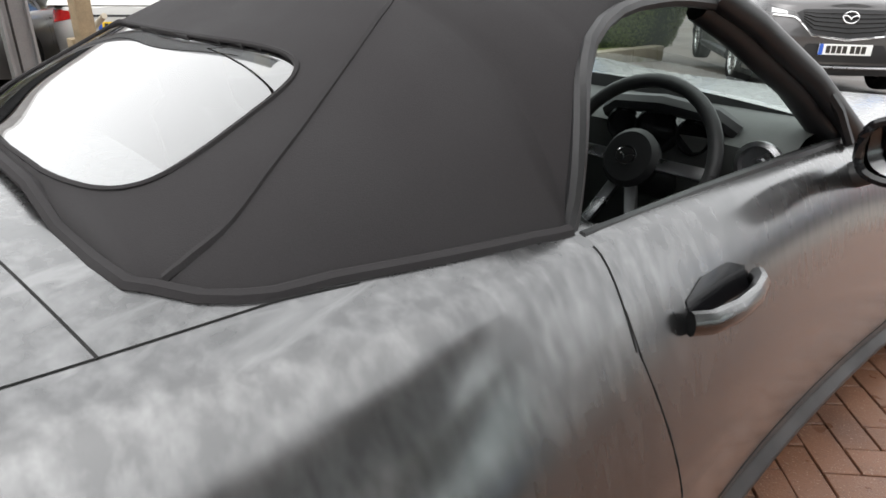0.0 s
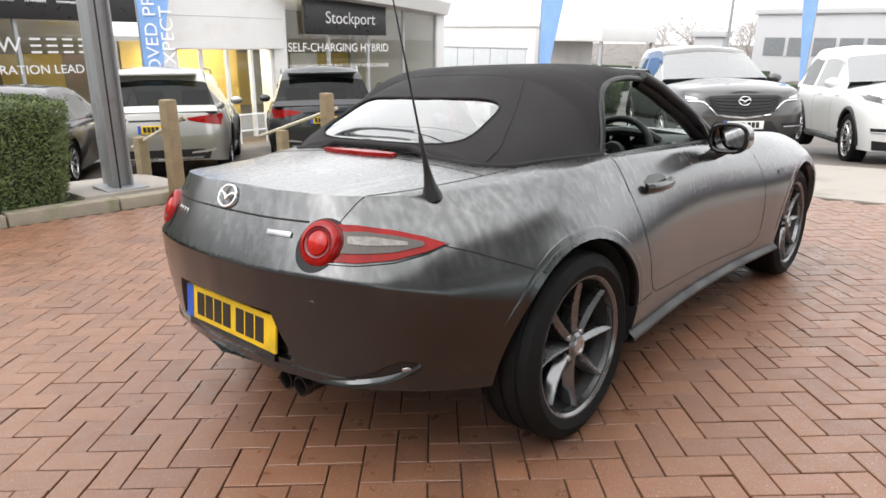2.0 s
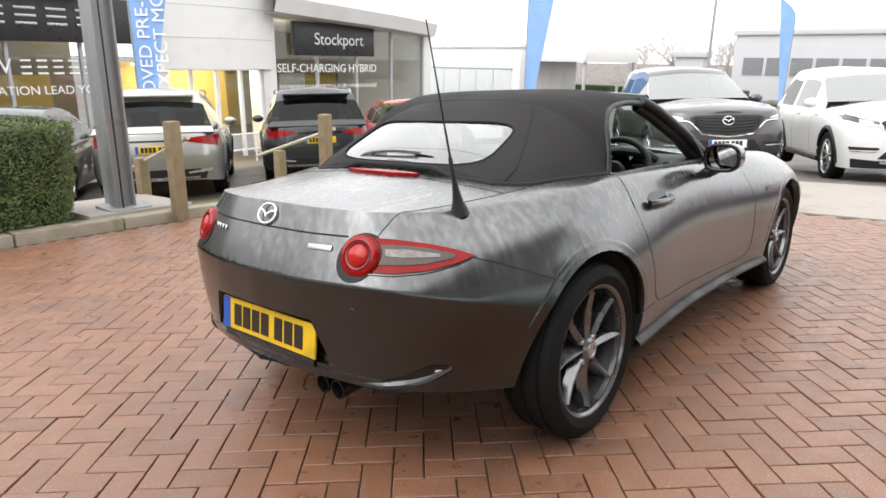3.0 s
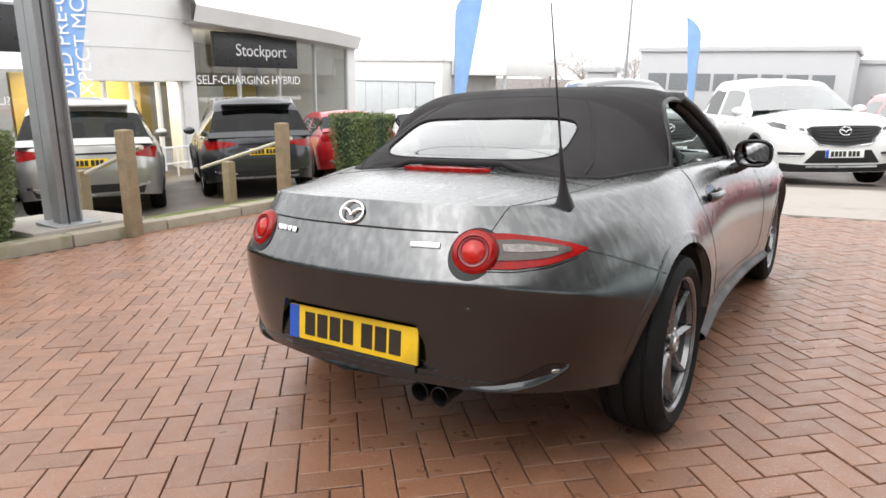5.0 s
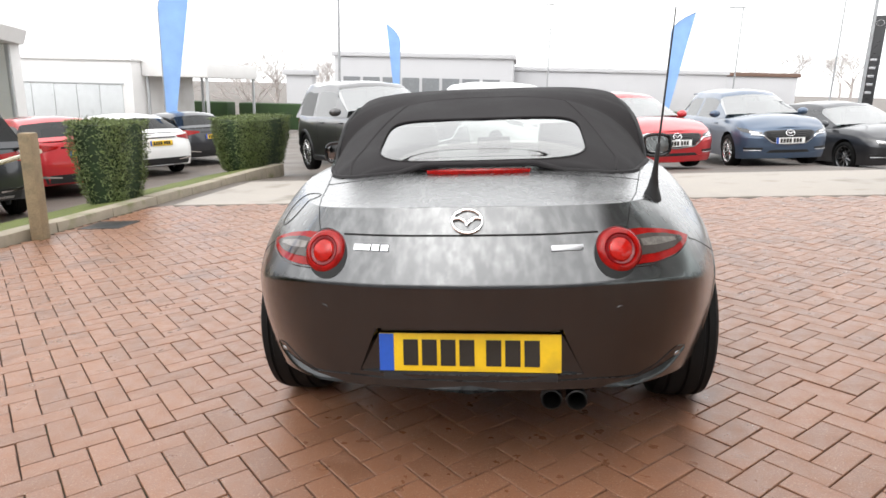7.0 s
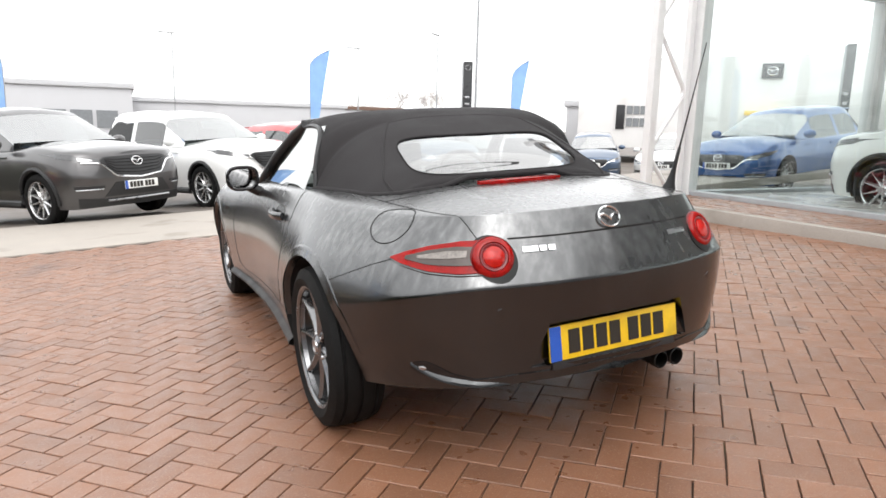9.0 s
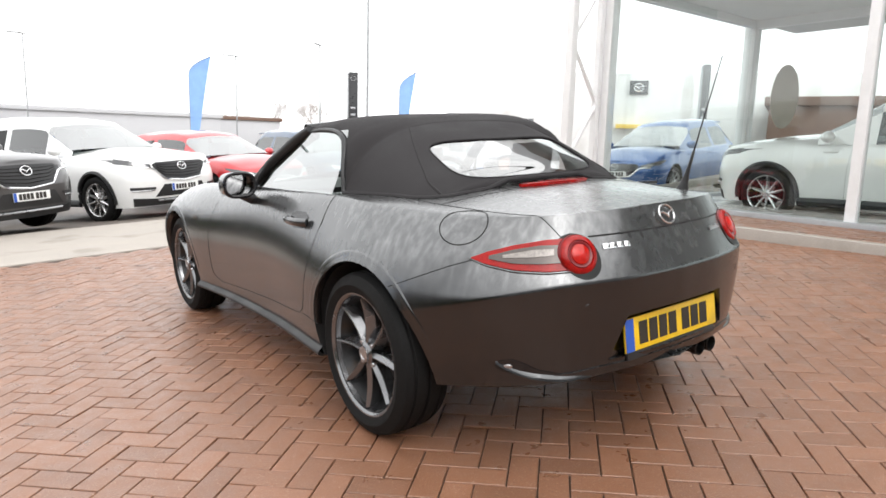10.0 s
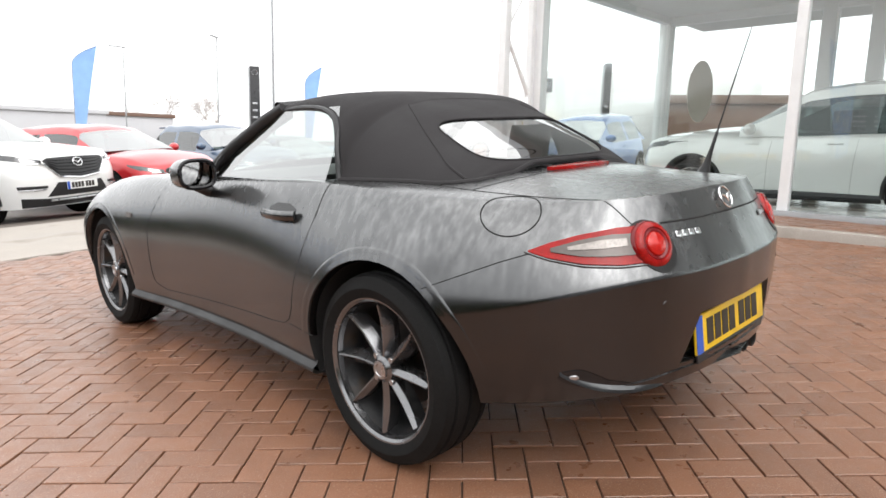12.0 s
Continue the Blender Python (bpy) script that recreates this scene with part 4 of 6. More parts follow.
# aerial
p0 = cast(HB, "top", 0.557, -0.408)[0]
AD = Vector((0.015, -0.145, 0.53)).normalized()
ae = part("aerial_base", lathe(bmesh.new(), [(0.030, -0.012), (0.026, 0.004), (0.017, 0.03), (0.011, 0.065), (0.0075, 0.10), (0.006, 0.17), (0.0045, 0.172), (0.0005, 0.173)], 18), "plastic", hero, "", Matrix.Translation(p0) @ AD.to_track_quat("X", "Z").to_matrix().to_4x4())
part("mast", tube(bmesh.new(), [(0.165, 0, 0), (0.3, 0, 0), (0.42, 0, 0), (0.56, 0, 0)], 0.0035, 8, 0.0018), "plastic", ae)

# fabric roof
ROOF = [(-0.132, 0.915, 0.30), (-0.125, 0.921, 0.40), (-0.10, 0.938, 0.485), (-0.05, 0.975, 0.550), (0.05, 1.032, 0.592), (0.16, 1.085, 0.630), (0.28, 1.133, 0.660), (0.34, 1.154, 0.670), (0.36, 1.160, 0.658), (0.385, 1.167, 0.636), (0.42, 1.177, 0.615), (0.50, 1.188, 0.592), (0.62, 1.194, 0.582), (0.78, 1.182, 0.576), (0.92, 1.155, 0.570)]
FOOT = [(0.33, 0.862), (0.34, 0.875), (0.36, 0.955), (0.385, 1.03), (0.42, 1.075), (0.50, 1.112), (0.62, 1.128), (0.78, 1.124), (0.92, 1.108)]


def roof_at(y):
    """Top height, half width and foot height of the raised roof at y."""
    zt, b = curve_at([q[:2] for q in ROOF], y), curve_at([(q[0], q[2]) for q in ROOF], y)
    if y > 0.33:
        return zt, b, curve_at(FOOT, y)
    return zt, b, min(zt - 0.004, cast(HB, "top", b, y)[0].z - 0.004)


def roof_point(y, a, grow=0.0):
    """a from 0 at the foot to 1 at the middle."""
    zt, b, zb = roof_at(y)
    e = 2 / (2.75 + 0.35 * min(1.0, max(0.0, (y - 0.1) / 0.25)))
    th = a * math.pi / 2
    lean = (0.05 + 0.17 * min(1.0, max(0.0, (0.55 - y) / 0.13))) * math.sin(th) ** e
    return Vector(((b + grow) * (1 - lean) * math.cos(th) ** e, y, zb + (zt + grow - zb) * math.sin(th) ** e))


RY = np.r_[np.linspace(-0.132, -0.105, 6), np.linspace(-0.10, 0.20, 38), np.linspace(0.21, 0.335, 10), np.linspace(0.34, 0.43, 16), np.linspace(0.45, 0.92, 18)]
NA = 60
tops = [[roof_point(y, k / NA) for k in range(NA + 1)] for y in RY]
tops = [r + [Vector((-v.x, v.y, v.z)) for v in r[-2::-1]] for r in tops]


WIN = (0.998, 0.073, 0.398)


def in_window(v):
    """The rear window's rounded outline, seen from behind."""
    mid, half, wide = WIN
    w = wide - 0.16 * (v.z - 0.935)
    return (abs(v.x) / w) ** 6 + (abs(v.z - mid) / half) ** 4 < 1 and v.y < 0.25


bm = bmesh.new()
def fabric_mask(i, j):
    q = sum((tops[a][b] for a, b in ((i, j), (i + 1, j), (i, j + 1), (i + 1, j + 1))), Vector()) / 4
    return not in_window(q)
grid(bm, tops, fabric_mask)
solid(bm, 0.012)
soft = part("fabric_roof", bm, "canvas", hero, "black woven fabric roof", angle=60)
bm = bmesh.new()
inner = [[v - Vector((0, -0.003, 0.003)) for v in r] for r in tops]
grid(bm, inner, lambda i, j: (lambda q: (abs(q.x) < 0.425 and 0.915 < q.z < 1.08 and q.y < 0.24))(sum((inner[a][b] for a, b in ((i, j), (i + 1, j), (i, j + 1), (i + 1, j + 1))), Vector()) / 4))
part("rear_window", bm, "rear_glass", hero)
# the window's edge, the welt round the foot and the fold seams of the fabric
RB = BVHTree.FromPolygons([v for r in tops for v in r], [(i * len(tops[0]) + j, (i + 1) * len(tops[0]) + j, (i + 1) * len(tops[0]) + j + 1, i * len(tops[0]) + j + 1) for i in range(len(tops) - 1) for j in range(len(tops[0]) - 1)])
ring = []
for a in np.linspace(0, 2 * math.pi, 73):
    c, s = math.cos(a), math.sin(a)
    z = WIN[0] + WIN[1] * math.copysign(abs(s) ** 0.5, s)
    x = (WIN[2] - 0.16 * (z - 0.935)) * math.copysign(abs(c) ** (1 / 3), c)
    ring.append(cast(RB, "rear", x, z)[0])
part("window_edge", tube(bmesh.new(), ring, 0.004, 6), "canvas", soft)
welt = [roof_point(y, 0.0) for y in np.linspace(0.33, -0.10, 16)] + [roof_point(y, 0.0) for y in (-0.115, -0.125, -0.132)] + [Vector((x, -0.134 - 0.004 * (0.3 - x), 0.912)) for x in (0.2, 0.1, 0)]
welt = welt + [Vector((-v.x, v.y, v.z)) for v in welt[-2::-1]]
part("welt", tube(bmesh.new(), [v + Vector((0, 0, 0.002)) for v in welt], 0.011, 8), "canvas", soft)
for s in (1, -1):
    part("fold_seam", tube(bmesh.new(), [Vector((s * p.x, p.y, p.z)) for p in (roof_point(y, 0.05 + 0.63 * t, -0.0032) for t, y in zip(np.linspace(0, 1, 24), -0.088 + 0.423 * np.linspace(0, 1, 24) ** 1.3))], 0.0065, 6), "canvas", soft)
part("rear_bow_seam", tube(bmesh.new(), [Vector((x * p.x, p.y, p.z)) for x, p in [(1, roof_point(0.335, a, -0.003)) for a in np.linspace(0.68, 1, 16)] + [(-1, roof_point(0.335, a, -0.003)) for a in np.linspace(1, 0.68, 16)]], 0.0045, 6), "canvas", soft)

# windscreen, its frame, door glass and quarter posts
for s in (1, -1):
    part("windscreen_pillar", tube(bmesh.new(), [(s * 0.712, 1.29, 0.845), (s * 0.66, 1.09, 0.985), (s * 0.605, 0.91, 1.09), (s * 0.57, 0.82, 1.135)], 0.024, 10, 0.022), "plastic", hero)
    part("pillar_trim", tube(bmesh.new(), [(s * 0.672, 1.27, 0.835), (s * 0.625, 1.08, 0.972), (s * 0.570, 0.90, 1.078), (s * 0.54, 0.83, 1.115)], 0.030, 10, 0.026), "plastic", hero)
    part("quarter_post", tube(bmesh.new(), [(s * 0.722, 1.19, 0.855), (s * 0.700, 1.15, 0.925), (s * 0.668, 1.10, 0.985)], 0.010, 6), "plastic", hero)
    part("belt_seal", tube(bmesh.new(), [(s * (0.684 + 0.020 * (y - 0.32)), y, z) for y, z in ((0.34, 0.868), (0.6, 0.868), (0.9, 0.862), (1.15, 0.856), (1.30, 0.850))], 0.008, 6), "plastic", hero)
    part("roof_seal", tube(bmesh.new(), [Vector((s * (p.x - 0.004), p.y, p.z)) for p in (roof_point(y, 0.0) for y in np.r_[np.linspace(0.335, 0.43, 14), np.linspace(0.47, 0.90, 10)])], 0.011, 8), "plastic", hero)
part("header_rail", tube(bmesh.new(), [(-0.57, 0.86, 1.14), (-0.3, 0.92, 1.16), (0, 0.93, 1.165), (0.3, 0.92, 1.16), (0.57, 0.86, 1.14)], 0.022, 8), "gloss_black", hero)
bm = bmesh.new()
ws = []
for t in np.linspace(0, 1, 8):
    hw, y0, bow, z0 = 0.70 - 0.14 * t, 1.33 - 0.48 * t, 0.14 - 0.06 * t, 0.87 + 0.27 * t
    ws.append([Vector((x * hw, y0 + bow * (1 - x * x), z0)) for x in np.linspace(-1, 1, 13)])
part("windscreen", grid(bm, ws), "clear_screen", hero)
bm = bmesh.new()
dg = []
for t in np.linspace(0, 1, 6):
    z = 0.862 + 0.265 * t
    yf = 1.30 - 0.46 * t
    yr = 0.372 + 0.06 * t * t
    dg.append([Vector((-(0.708 - 0.13 * t), yr + (yf - yr) * q, z)) for q in np.linspace(0, 1, 8)])
part("door_window", grid(bm, dg), "door_glass", hero, "closed door window mirroring the sky")

# door mirrors, handles, side repeaters
for s in (1, -1):
    side = "right" if s > 0 else "left"
    bm = bmesh.new()
    prof = [(0.0, 0.42), (0.15, 0.78), (0.45, 0.98), (0.8, 1.0), (1.0, 0.95)]
    rings = []
    for t, k in prof:
        rings.append([Vector((s * (0.842 + 0.078 * k * math.copysign(abs(math.cos(a)) ** 0.7, math.cos(a)) + 0.01 * t), 1.205 - 0.17 * t, 0.885 + 0.060 * k * math.copysign(abs(math.sin(a)) ** 0.7, math.sin(a)) )) for a in np.linspace(0, 2 * math.pi, 29)])
    grid(bm, rings)
    bm.faces.new([bm.verts.new(v) for v in rings[0][:-1]])
    mir = part("door_mirror", bm, "machine_grey", hero)
    part("mirror_rim", tube(bmesh.new(), [Vector((0.848 * s + (v.x - 0.848 * s) * 0.97, v.y, 0.885 + (v.z - 0.885) * 0.97)) for v in rings[-1]], 0.009, 6), "gloss_black", mir)
    bm = bmesh.new()
    bm.faces.new([bm.verts.new((0.848 * s + (v.x - 0.848 * s) * 0.93, v.y + 0.022 - 0.27 * s * (v.x - 0.848 * s) - 0.14 * (v.z - 0.885), 0.885 + (v.z - 0.885) * 0.93)) for v in rings[-1][:-1]])
    part("mirror_glass", bm, "mirror", mir)
    part("mirror_foot", tube(bmesh.new(), [(s * 0.745, 1.15, 0.80), (s * 0.785, 1.155, 0.82), (s * 0.835, 1.155, 0.845)], 0.028, 10, 0.022), "plastic", mir)
    rec = part("handle_recess", patch(HB, side, [(0.455, 0.775), (0.50, 0.792), (0.58, 0.792), (0.625, 0.775)], [(0.455, 0.745), (0.50, 0.725), (0.58, 0.722), (0.625, 0.745)], off=0.0015, n=14, m=6), "gloss_black", hero)
    hp = [cast(HB, side, y, 0.755)[0] + Vector((s * o, 0, 0)) for y, o in ((0.440, 0.010), (0.465, 0.026), (0.52, 0.034), (0.58, 0.032), (0.625, 0.022), (0.645, 0.008))]
    bm = tube(bmesh.new(), hp, 0.013, 10)
    for v in bm.verts:
        v.co.z = 0.755 + (v.co.z - 0.755) * 1.35
    part("door_handle", bm, "machine_grey", rec)
    part("side_repeater", patch(HB, side, [(1.865, 0.662), (1.925, 0.668)], [(1.865, 0.642), (1.925, 0.640)], off=0.004, n=6, m=2), "lamp_clear", hero)
    # wheel-arch lips
    for y in (0, 2.31):
        ring = []
        for a in np.linspace(6, 176 if y else 170, 44):
            row = []
            for rr, o in ((0.338, -0.030), (0.344, -0.006), (0.349, -0.001), (0.376, 0.0025), (0.382, 0.0015), (0.386, -0.002)):
                yy, zz = y + rr * math.cos(radians(a)), 0.315 + rr * math.sin(radians(a))
                q = y + max(rr, 0.352) * math.cos(radians(a))
                p, nn = cast(HB, side, q, max(0.315 + max(rr, 0.352) * math.sin(radians(a)), 0.25))
                row.append(Vector((p.x + s * o, yy, zz)))
            ring.append(row)
        part("arch_lip", grid(bmesh.new(), ring), "machine_grey", body, angle=30)
    sk_ = []
    for y in np.linspace(0.33, 1.985, 24):
        p, nn = cast(HB, side, y, 0.33)
        sk_.append([Vector((cast(HB, side, y, 0.262)[0].x - s * 0.004, y, 0.262)), Vector((cast(HB, side, y, 0.252)[0].x + s * 0.002, y, 0.250)), Vector((p.x + s * 0.002, y, 0.238)), Vector((p.x + s * 0.005, y, 0.229)), Vector((p.x + s * 0.004, y, 0.223)), Vector((p.x - s * 0.010, y, 0.214)), Vector((s * 0.70, y, 0.200))])
    part("sill_blade", grid(bmesh.new(), sk_), "plastic", hero, "dark sill blade", angle=60)

# cabin: dash, wheel, seats
bm = bmesh.new()
ds = []
for x in np.linspace(-0.66, 0.66, 15):
    ds.append([Vector((x, y - 0.05 * (x / 0.66) ** 2, z)) for y, z in ((1.42, 0.86), (1.30, 0.870), (1.18, 0.862), (1.12, 0.83), (1.13, 0.74), (1.16, 0.60), (1.25, 0.45))])
part("dashboard", grid(bm, ds), "dash", hero)
part("instrument_hood", tube(bmesh.new(), [(0.20, 1.13, 0.85), (0.24, 1.11, 0.880), (0.36, 1.10, 0.892), (0.48, 1.11, 0.880), (0.52, 1.13, 0.85)], 0.022, 8), "plastic", hero)
for x, r in ((0.35, 0.055), (0.26, 0.042), (0.44, 0.042)):
    part("gauge", lathe(bmesh.new(), [(r, 0.0), (r, 0.012), (r - 0.005, 0.014), (r - 0.008, 0.004), (0.0005, 0.004)], 24), "gloss_black", hero, "", pose(x, 1.105, 0.83, 0, 0, -90))
part("air_vent", lathe(bmesh.new(), [(0.048, 0), (0.050, 0.016), (0.040, 0.020), (0.036, 0.008), (0.016, 0.010), (0.014, 0.018), (0.0005, 0.019)], 28), "satin", hero, "", pose(0.600, 1.085, 0.805, 0, 0, -90))
part("display", boxed(-0.09, 0.09, 1.14, 1.155, 0.855, 0.945, 0.006), "gloss_black", hero)
SW = pose(0.375, 0.965, 0.79, 65, 0, 0)
sw = part("steering_wheel", tube(bmesh.new(), [(0.178 * math.cos(a), 0.178 * math.sin(a), 0) for a in np.linspace(0, 2 * math.pi, 41)], 0.0155, 10), "leather", hero, "", SW)
part("airbag_pad", lathe(bmesh.new(), [(0.062, -0.01), (0.066, 0.012), (0.055, 0.026), (0.0005, 0.030)], 24), "plastic", sw, "", pose(0, 0, 0, 0, -90, 0))
emblem(sw, pose(0, 0, 0.032), 0.024)
for a in (0, 180, 250, 290):
    part("spoke", box(bmesh.new(), 0.055, 0.170, -0.013, 0.013, -0.004, 0.010, 0.003, m=pose(0, 0, 0, 0, 0, a)), "satin", sw)
part("steering_column", tube(bmesh.new(), [(0.365, 0.94, 0.78), (0.365, 1.14, 0.70)], 0.045, 12), "plastic", hero)
for x in (-0.33, 0.35):
    bm = bmesh.new()
    rows_ = []
    for t, z in enumerate(np.linspace(0.42, 1.04, 14)):
        q = (z - 0.42) / 0.62
        hw = 0.25 - 0.03 * q if q < 0.72 else 0.13 - 0.10 * max(0, q - 0.9)
        rows_.append([Vector((x + hw * math.copysign(abs(math.cos(a)) ** 0.6, math.cos(a)), 0.20 - 0.12 * q + 0.20 - (0.075 if q < 0.72 else 0.05) * math.sin(a), z)) for a in np.linspace(0, 2 * math.pi, 21)])
    grid(bm, rows_)
    bm.faces.new([bm.verts.new(v) for v in rows_[-1][:-1]])
    part("seat_back", bm, "leather", hero)
    part("seat_base", boxed(x - 0.25, x + 0.25, 0.36, 0.85, 0.34, 0.50, 0.05), "leather", hero)

# ---- parked cars ----


def parked_car(name, label, colour, m, L, W, H, wb, fo, kind, face, alloy="alloy_bright", group=""):
    """A parked car: its nose towards +y, the front axle at y = 0. kind: suv, hatch, saloon, roadster; face: badge style of its front."""
    hw, yf, yr = W / 2, fo, fo - L
    suv = kind == "suv"
    belt = H * (0.62 if suv else 0.62)
    hood, nose, tail = H * (0.625 if suv else 0.605), H * (0.565 if suv else 0.495), H * (0.62 if kind != "saloon" else 0.68)
    wr = 0.36 if suv else 0.315
    lo = 0.24 if suv else 0.18
    root = thing(name, label, "car", m, group)
    kz = H * 0.42
    rows = [
        (0, yr, tail, 0.05, kz, 1.3, lo + 0.08, 0.06),
        (hw * 0.45, yr + 0.02, tail, 0.05, kz, 1.3, lo + 0.08, 0.06),
        (hw * 0.78, yr + 0.10, tail, 0.06, kz, 1.4, lo + 0.06, 0.06),
        (hw * 0.95, yr + 0.34, belt + 0.03, 0.08, kz, 1.6, lo + 0.03, 0.05),
        (hw, yr + 0.85, belt + 0.02, 0.10, kz, 2.0, lo, 0.04),
        (hw * 0.975, -wb * 0.55, belt, 0.09, kz, 2.0, lo, 0.05),
        (hw * 0.975, -wb * 0.25, belt - 0.01, 0.09, kz, 2.0, lo, 0.05),
        (hw, 0.0, hood + 0.02, 0.13, kz, 2.0, lo, 0.04),
        (hw * 0.985, yf * 0.45, hood - 0.030, 0.13, kz - 0.02, 1.9, lo, 0.04),
        (hw * 0.905, yf * 0.74, nose + 0.045, 0.12, kz - 0.05, 1.6, lo, 0.06),
        (hw * 0.69, yf * 0.915, nose + 0.012, 0.09, kz - 0.06, 1.4, lo + 0.01, 0.07),
        (hw * 0.36, yf * 0.985, nose, 0.08, kz - 0.06, 1.3, lo + 0.01, 0.07),
        (0, yf, nose, 0.08, kz - 0.06, 1.3, lo + 0.01, 0.07),
    ]
    ycowl = -0.60 if suv else -0.42
    crown = [(yr, tail + 0.005), (yr + 0.5, belt + 0.05), (ycowl - 0.6, belt + 0.05), (ycowl, hood + 0.10), (yf * 0.35, hood + 0.045), (yf * 0.75, nose + 0.09), (yf, nose)]
    bm = shell(rows, crown, n=80, lo=6, hi=8, deck=6)
    bvh = BVHTree.FromBMesh(bm)
    cuts = [(barrel(s * (hw - 0.30), s * (hw + 0.2), wr + 0.045, y, wr + 0.01, 32), 1) for s in (1, -1) for y in (0, -wb)]
    body = new("body", carve(bm, cuts, [colour, "well"]))
    body.parent = root
    wheels(root, hw - 0.115, (0.0, -wb), wr, wr * 0.70, 0.215, 10, alloy)
    # greenhouse
    top = H
    if kind == "saloon":
        line = [(yr + 0.42, tail + 0.02), (yr + 1.15, top - 0.05), (yr + 1.7, top), (ycowl - 0.95, top - 0.02), (ycowl - 0.78, top - 0.05), (ycowl, hood + 0.10)]
    elif kind == "roadster":
        line = [(yr + 0.75, tail + 0.02), (yr + 1.2, top - 0.05), (yr + 1.5, top), (ycowl - 0.75, top - 0.02), (ycowl - 0.6, top - 0.06), (ycowl, hood + 0.10)]
    else:
        line = [(yr + 0.10, tail + 0.02), (yr + (0.42 if suv else 0.48), top - 0.05), (yr + 1.0, top), (ycowl - 0.95, top - 0.02), (ycowl - 0.78, top - 0.05), (ycowl, hood + 0.10)]
    yy = np.r_[np.linspace(line[0][0], line[1][0], 7), np.linspace(line[1][0], line[4][0], 15)[1:], np.linspace(line[4][0], line[5][0], 8)[1:]]
    J = 11
    P = []
    for y in yy:
        zt = curve_at(line, y) if line[1][0] < y < line[4][0] else float(np.interp(y, [a for a, b in line], [b for a, b in line]))
        zb = belt - 0.01
        zt = max(zt, zb + 0.02)
        b = hw - 0.10
        k = (zt - zb) / (top - zb)
        tw = b - (0.19 if suv else 0.22) * k
        row = [Vector((b + (tw - b) * j / 5, y, zb + (zt - 0.07 * k - zb) * j / 5)) for j in range(6)]
        for j in range(1, 6):
            a = j / 5 * math.pi / 2
            w = 1 - j / 5
            row.append(Vector((tw * (w if j > 1 else 0.93), y, zt - 0.07 * k * (1 - math.sin(a)) ** 1.2)))
        P.append(row)
    P = [r + [Vector((-v.x, v.y, v.z)) for v in r[-2::-1]] for r in P]
    nj = len(P[0]) - 1
    i_r, i_f = 6, 20
    part("rear_window", grid(bmesh.new(), P, lambda i, j: 1 <= i < i_r - 1 and 3 <= j < nj - 3), "dark_glass", root)
    part("windscreen", grid(bmesh.new(), P, lambda i, j: i >= i_f + 1 and 4 <= j < nj - 4), "screen_glass", root)
    for k, (a, b) in enumerate(((5, 12), (13, 21))):
        for lo_, hi_ in ((0, 4), (nj - 4, nj)):
            part("side_window", grid(bmesh.new(), P, lambda i, j: a <= i < b and lo_ <= j < hi_), "dark_glass" if k == 0 and suv else "car_glass", root)

    def skin(i, j):
        if 1 <= i < i_r - 1 and 3 <= j < nj - 3 or i >= i_f + 1 and 4 <= j < nj - 4:
            return False
        if (j < 4 or j >= nj - 4) and (5 <= i < 12 or 13 <= i < 21):
            return False
        return True

    part("roof", solid(grid(bmesh.new(), P, skin), 0.012), colour, root)
    part("cabin", boxed(-hw + 0.16, hw - 0.16, yr + 0.7, ycowl - 0.05, belt - 0.12, belt + 0.02, 0.03), "seat_cloth", root)
    for x in (-0.36, 0.36):
        part("front_seat", boxed(x - 0.22, x + 0.22, ycowl - 1.15, ycowl - 1.02, belt - 0.1, belt + 0.30, 0.05), "seat_cloth", root)
    if suv and H < 1.65:
        for s in (1, -1):
            part("roof_rail", tube(bmesh.new(), [(s * (hw - 0.30), y, z) for y, z in ((yr + 0.55, top - 0.05), (yr + 0.7, top + 0.02), (ycowl - 1.1, top + 0.02), (ycowl - 0.95, top - 0.04))], 0.014, 6), "satin", root)
    # mirrors
    for s in (1, -1):
        bm = bmesh.new()
        bmesh.ops.create_uvsphere(bm, u_segments=12, v_segments=8, radius=1)
        bmesh.ops.transform(bm, matrix=pose(s * (hw + 0.04), ycowl - 0.18, belt + 0.09) @ Matrix.Diagonal((0.11, 0.07, 0.075, 1)), verts=bm.verts)
        part("door_mirror", bm, colour if colour != "white" else "white", root)
        for y in (-wb * 0.36, -wb * 0.72):
            side = "right" if s > 0 else "left"
            part("panel_gap", gap(bvh, side, [(y, lo + 0.10), (y - 0.02, kz), (y - 0.06, belt - 0.01)], n=12), "seam", body)
            p = cast(bvh, side, y + 0.20, belt - 0.10)[0]
            part("door_handle", boxed(p.x - 0.015, p.x + 0.02, y + 0.10, y + 0.28, p.z - 0.012, p.z + 0.012, 0.006), colour, root)
        if suv:
            for y in (0, -wb):
                ln = []
                for a in np.linspace(-10, 190, 24):
                    q, w = y + (wr + 0.055) * math.cos(radians(a)), wr + 0.01 + (wr + 0.055) * math.sin(radians(a))
                    p = cast(bvh, "right" if s > 0 else "left", q, max(w, lo + 0.02))[0]
                    ln.append((p.x, q, w))
                part("arch_cladding", tube(bmesh.new(), ln, 0.030, 6), "plastic", root)
            part("sill_cladding", tube(bmesh.new(), [(s * (hw - 0.05), y, lo + 0.05) for y in (-0.42, -wb / 2, -wb + 0.42)], 0.055, 8), "plastic", root)
    # front
    g0, g1 = nose - 0.025, nose - (0.31 if suv else 0.27)
    gw = hw * 0.56
